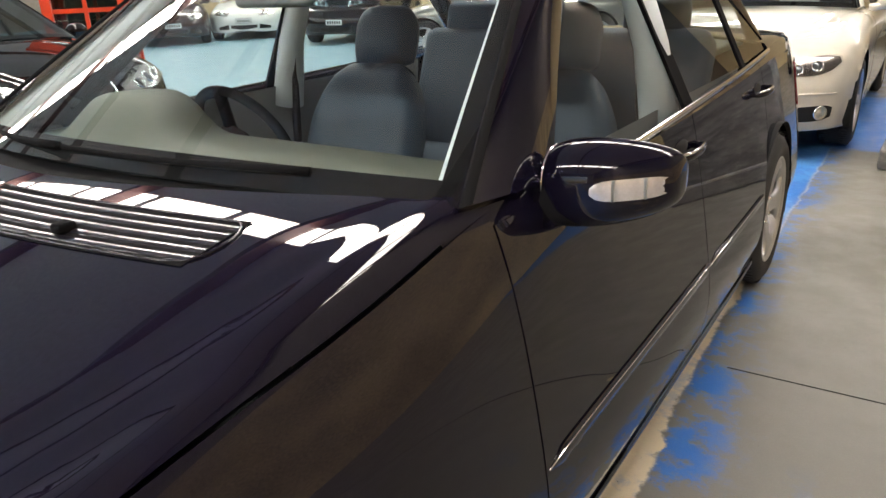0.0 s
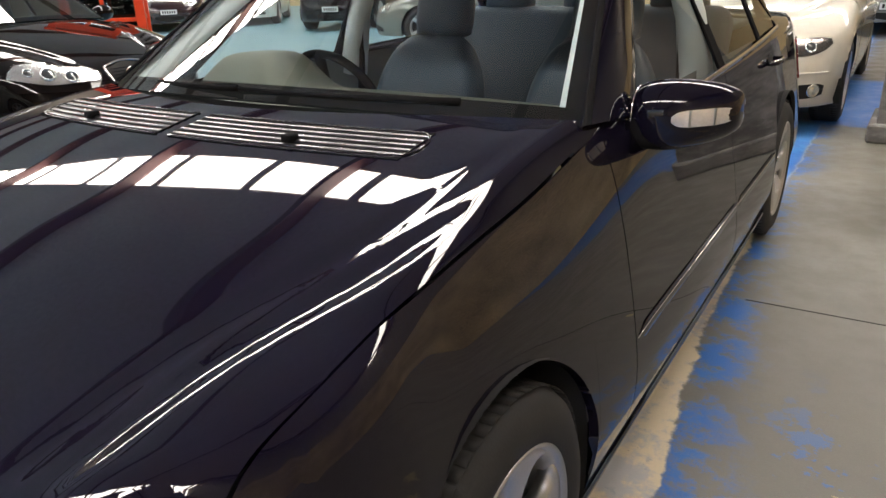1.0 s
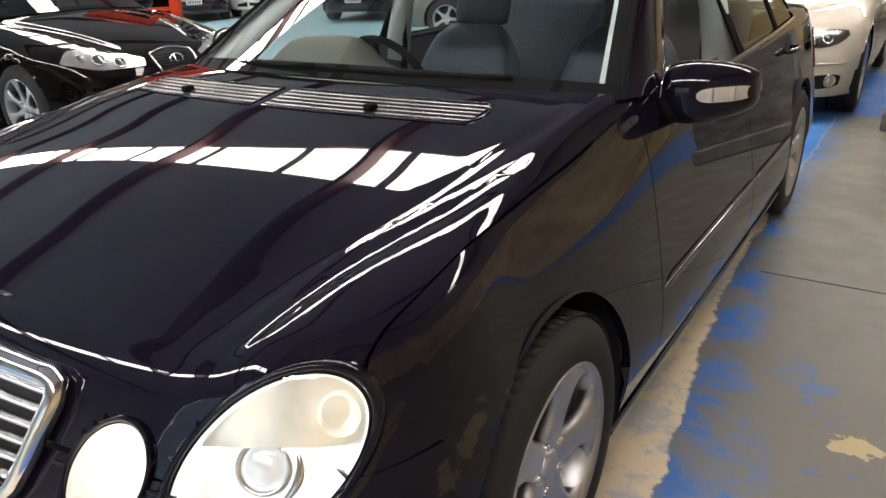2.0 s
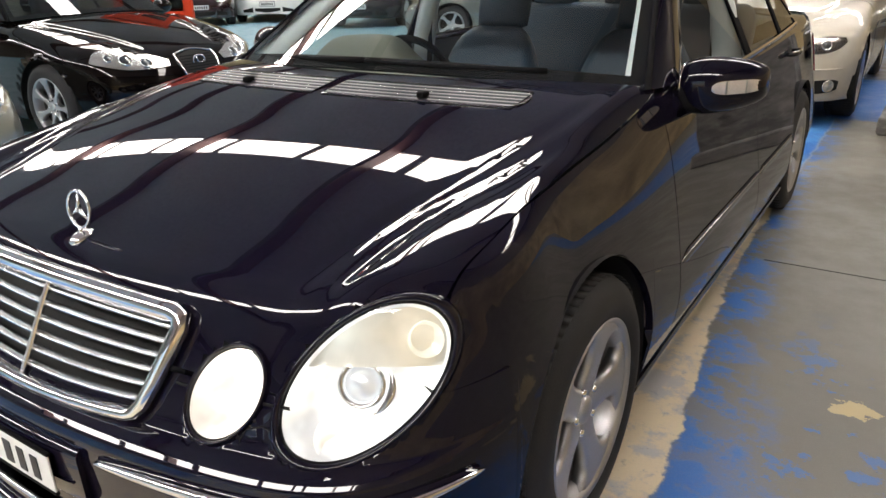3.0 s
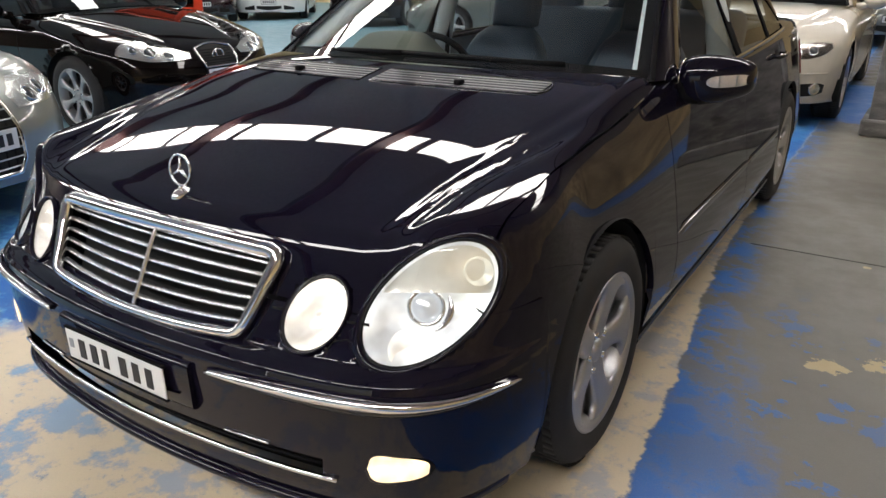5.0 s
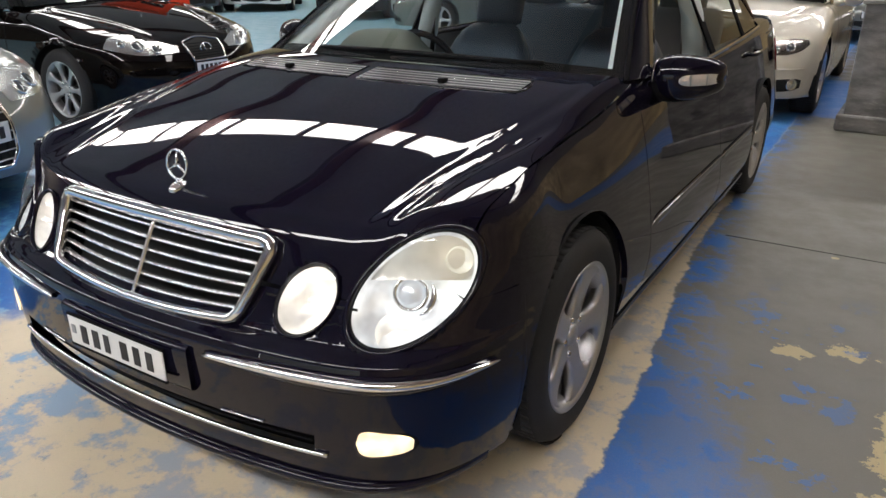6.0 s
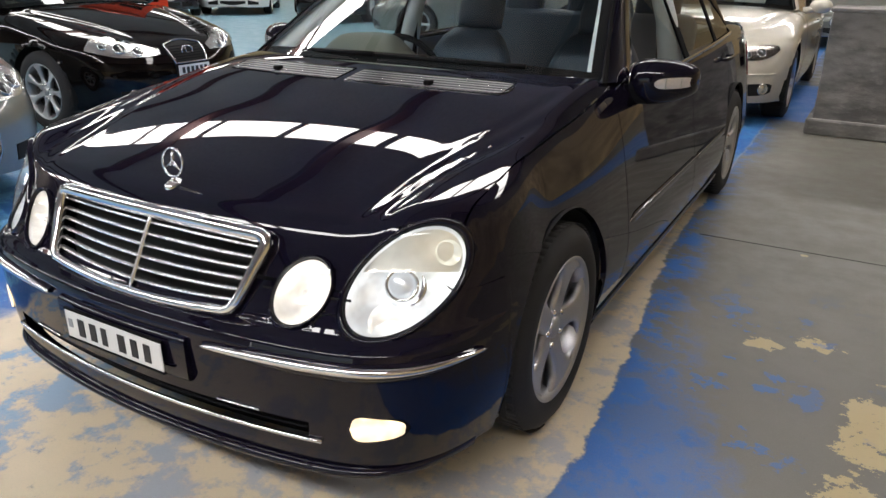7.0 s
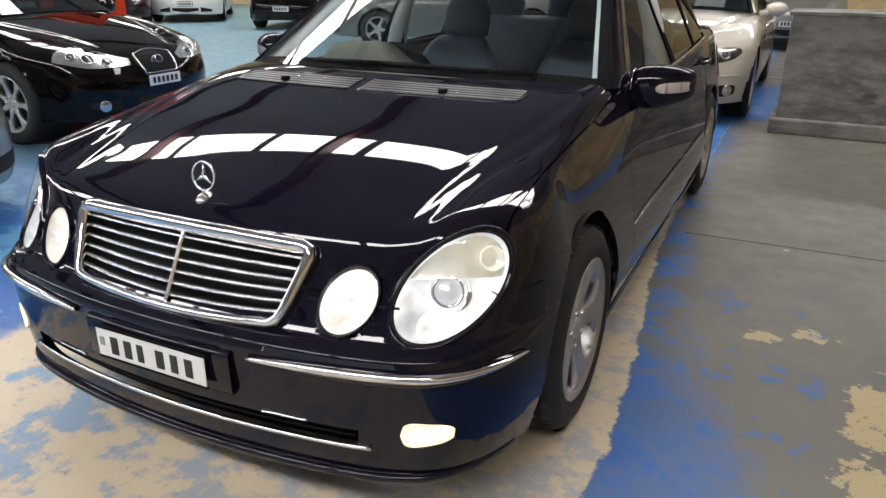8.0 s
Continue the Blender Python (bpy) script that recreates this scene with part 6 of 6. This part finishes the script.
def far_car(name, label, paint, m, half=0.92, tall=0.0, nose_top=0.68, slope=0.8, intake=True):
    """A car seen from afar: body, windows, wheels, lamps, intakes and plate."""
    shape = base_shape(0.85, 2.80, 1.0, half, nose_top + tall, 0.96 + tall, 0.09, slope, 1.0 + tall, p=2.4)
    up = tall
    glass = dict(SEDAN_GLASS, base_z=0.985 + up, rail_z=1.36 + up * 1.6, rear_base=(3.0, 1.03 + up), belt_x=0.775 + 0.5 * up,
                 top_edge=tuple((a, b + up * (1.0 if k in (0, 5) else 1.6)) for k, (a, b) in enumerate(SEDAN_GLASS["top_edge"])))
    roof = tuple((a, b + up * 1.6) for a, b in SEDAN_ROOF)
    car, body = parked_car(name, label, paint, m, shape, 0.33, 2.80, half, 3.8, roof, glass, belt_pts=((0.4, 0.92 + up), (1.7, 0.94 + up), (3.2, 0.98 + up)), wheel_r=0.33 + 0.12 * tall)
    z = nose_top + tall
    for s in (1, -1):
        lamp_unit(shape, car, (s * 33, s * 60), line((0, z - 0.12), (1, z - 0.07)), line((0, z - 0.03), (0.5, z + 0.03), (1, z + 0.01)), ((0.4, 0.5, 0.05), (0.7, 0.5, 0.045)))
        nose_patch("side_intake", shape, (s * 30, s * 50), flat(0.27), line((0, 0.39), (1, 0.33)), DARK, body, 0.003)
    nose_patch("grille", shape, (-26, 26), line((0, 0.30), (0.5, 0.26), (1, 0.30)), flat(0.37), DARK, body, 0.004)
    plate(car, shape, 0.47)
    return car


def red_kiosk():
    """Red glazed box like an old telephone kiosk: posts, rails, panes, plinth and roof."""
    box_ob = thing("red_kiosk", "red painted glazed telephone kiosk standing on the blue floor", "kiosk", pose(-7.50, 5.15, 0, 0, 0, 50))
    w, h = 0.95, 2.30
    def piece(name, size, at, material=RED, bevel=0.006):
        bm = bmesh.new()
        box(bm, size, at, bevel)
        return part(name, bm, material, box_ob, smooth=False)
    piece("plinth", (w + 0.06, w + 0.06, 0.14), (0, 0, 0.07), DARK)
    for sx in (1, -1):
        for sy in (1, -1):
            piece("corner_post", (0.11, 0.11, h), (sx * (w / 2 - 0.055), sy * (w / 2 - 0.055), 0.14 + h / 2))
    for ang in range(4):
        r = Matrix.Rotation(ang * math.pi / 2, 4, "Z")
        def side_piece(name, size, at, material=RED):
            bm = bmesh.new()
            box(bm, size, at, 0.004)
            bmesh.ops.transform(bm, matrix=r, verts=bm.verts)
            part(name, bm, material, box_ob, smooth=False)
        y = -w / 2 + 0.045
        side_piece("panel", (w - 0.22, 0.03, 0.34), (0, y, 0.31))
        side_piece("mullion", (0.045, 0.035, 1.56), (0, y, 1.26))
        for k in range(6):
            side_piece("glazing_bar", (w - 0.22, 0.035, 0.05), (0, y, 0.48 + 0.312 * k))
        side_piece("header", (w - 0.22, 0.05, 0.32), (0, y, 2.24))
        for k in range(5):
            for e in (-1, 1):
                side_piece("pane", (0.33, 0.006, 0.262), (e * 0.193, y + 0.004, 0.636 + 0.312 * k), TINT)
    piece("roof_cap", (w + 0.08, w + 0.08, 0.10), (0, 0, h + 0.19))
    bm = bmesh.new()
    bmesh.ops.create_uvsphere(bm, u_segments=24, v_segments=12, radius=1, matrix=pose(0, 0, h + 0.24) @ Matrix.Diagonal((w / 2, w / 2, 0.20, 1)))
    part("roof_dome", bm, RED, box_ob)
    return box_ob


def grey_block():
    """Waist-high block clad in mottled grey sheets on a darker base."""
    m, t, b = node_material("mottled_grey")
    N = Nodes(t)
    pos = t.nodes.new("ShaderNodeTexCoord").outputs["Object"]
    stretch = t.nodes.new("ShaderNodeMapping")
    stretch.inputs["Scale"].default_value = (1.0, 1.0, 2.6)
    t.links.new(pos, stretch.inputs[0])
    a, c = N.noise(stretch.outputs[0], 2.2, 6, 0.65), N.noise(stretch.outputs[0], 9, 6, 0.7)
    col = N.mix(N.ramp(a, 0.35, 0.65), (0.13, 0.125, 0.12), (0.27, 0.26, 0.245))
    col = N.mix(N.math("MULTIPLY", N.ramp(c, 0.5, 0.75), 0.5), col, (0.36, 0.35, 0.32))
    d = t.nodes.new("ShaderNodeVectorMath")
    d.operation = "DISTANCE"
    t.links.new(pos, d.inputs[0])
    d.inputs[1].default_value = (0.20, -0.30, 0.36)
    stain = N.ramp(N.math("ADD", d.outputs["Value"], N.math("MULTIPLY", N.math("SUBTRACT", a, 0.5), 0.3)), 0.10, 0.02)
    col = N.mix(N.math("MULTIPLY", stain, 0.7), col, (0.05, 0.048, 0.045))
    t.links.new(col, b.inputs["Base Color"])
    b.inputs["Roughness"].default_value = 0.8
    bp = t.nodes.new("ShaderNodeBump")
    bp.inputs["Distance"].default_value = 0.006
    t.links.new(c, bp.inputs["Height"])
    t.links.new(bp.outputs[0], b.inputs["Normal"])
    block = thing("grey_block", "waist-high block of mottled weathered grey board on the floor", "block", pose(1.70, 5.38, 0, 0, 0, -1))
    bm = bmesh.new()
    box(bm, (0.98, 0.62, 0.88), (0, 0, 0.57), 0.012)
    part("cladding", bm, m, block, smooth=False)
    bm = bmesh.new()
    box(bm, (1.08, 0.68, 0.14), (0, 0, 0.07), 0.02)
    part("base", bm, m, block, "darker grey base board", smooth=False)
    bm = bmesh.new()
    box(bm, (1.02, 0.66, 0.03), (0, 0, 1.02), 0.006)
    part("top_board", bm, m, block, smooth=False)
    return block


champagne_coupe()
black_sedan()
silver_wagon()
red_kiosk()
grey_block()
far_car("white_sports_car", "white low sports car facing the aisle at the far side", WHITE_PAINT, pose(-13.9, 13.5, 0, 0, 0, 38), 0.96, 0.0, 0.70, 0.9)
far_car("black_wagon", "black tall four-wheel drive parked at the far side", BLACK_PAINT, pose(-10.0, 12.9, 0, 0, 0, 20), 0.93, 0.22)
far_car("dark_hatchback", "dark maroon car parked beside the kiosk", plain("maroon_paint", (0.02, 0.006, 0.008), 0.25, 0, 1.0), pose(-14.6, 11.6, 0, 0, 0, 55), 0.90, 0.02)
far_car("grey_sedan", "silver grey sedan parked across the hall behind the saloon", SILVER, pose(-6.1, 10.4, 0, 0, 0, -58), 0.90, 0.0)
far_car("pale_sedan", "pale silver sedan parked behind the coupe", SILVER, pose(1.0, 13.6, 0, 0, 0, 0), 0.90, 0.0)
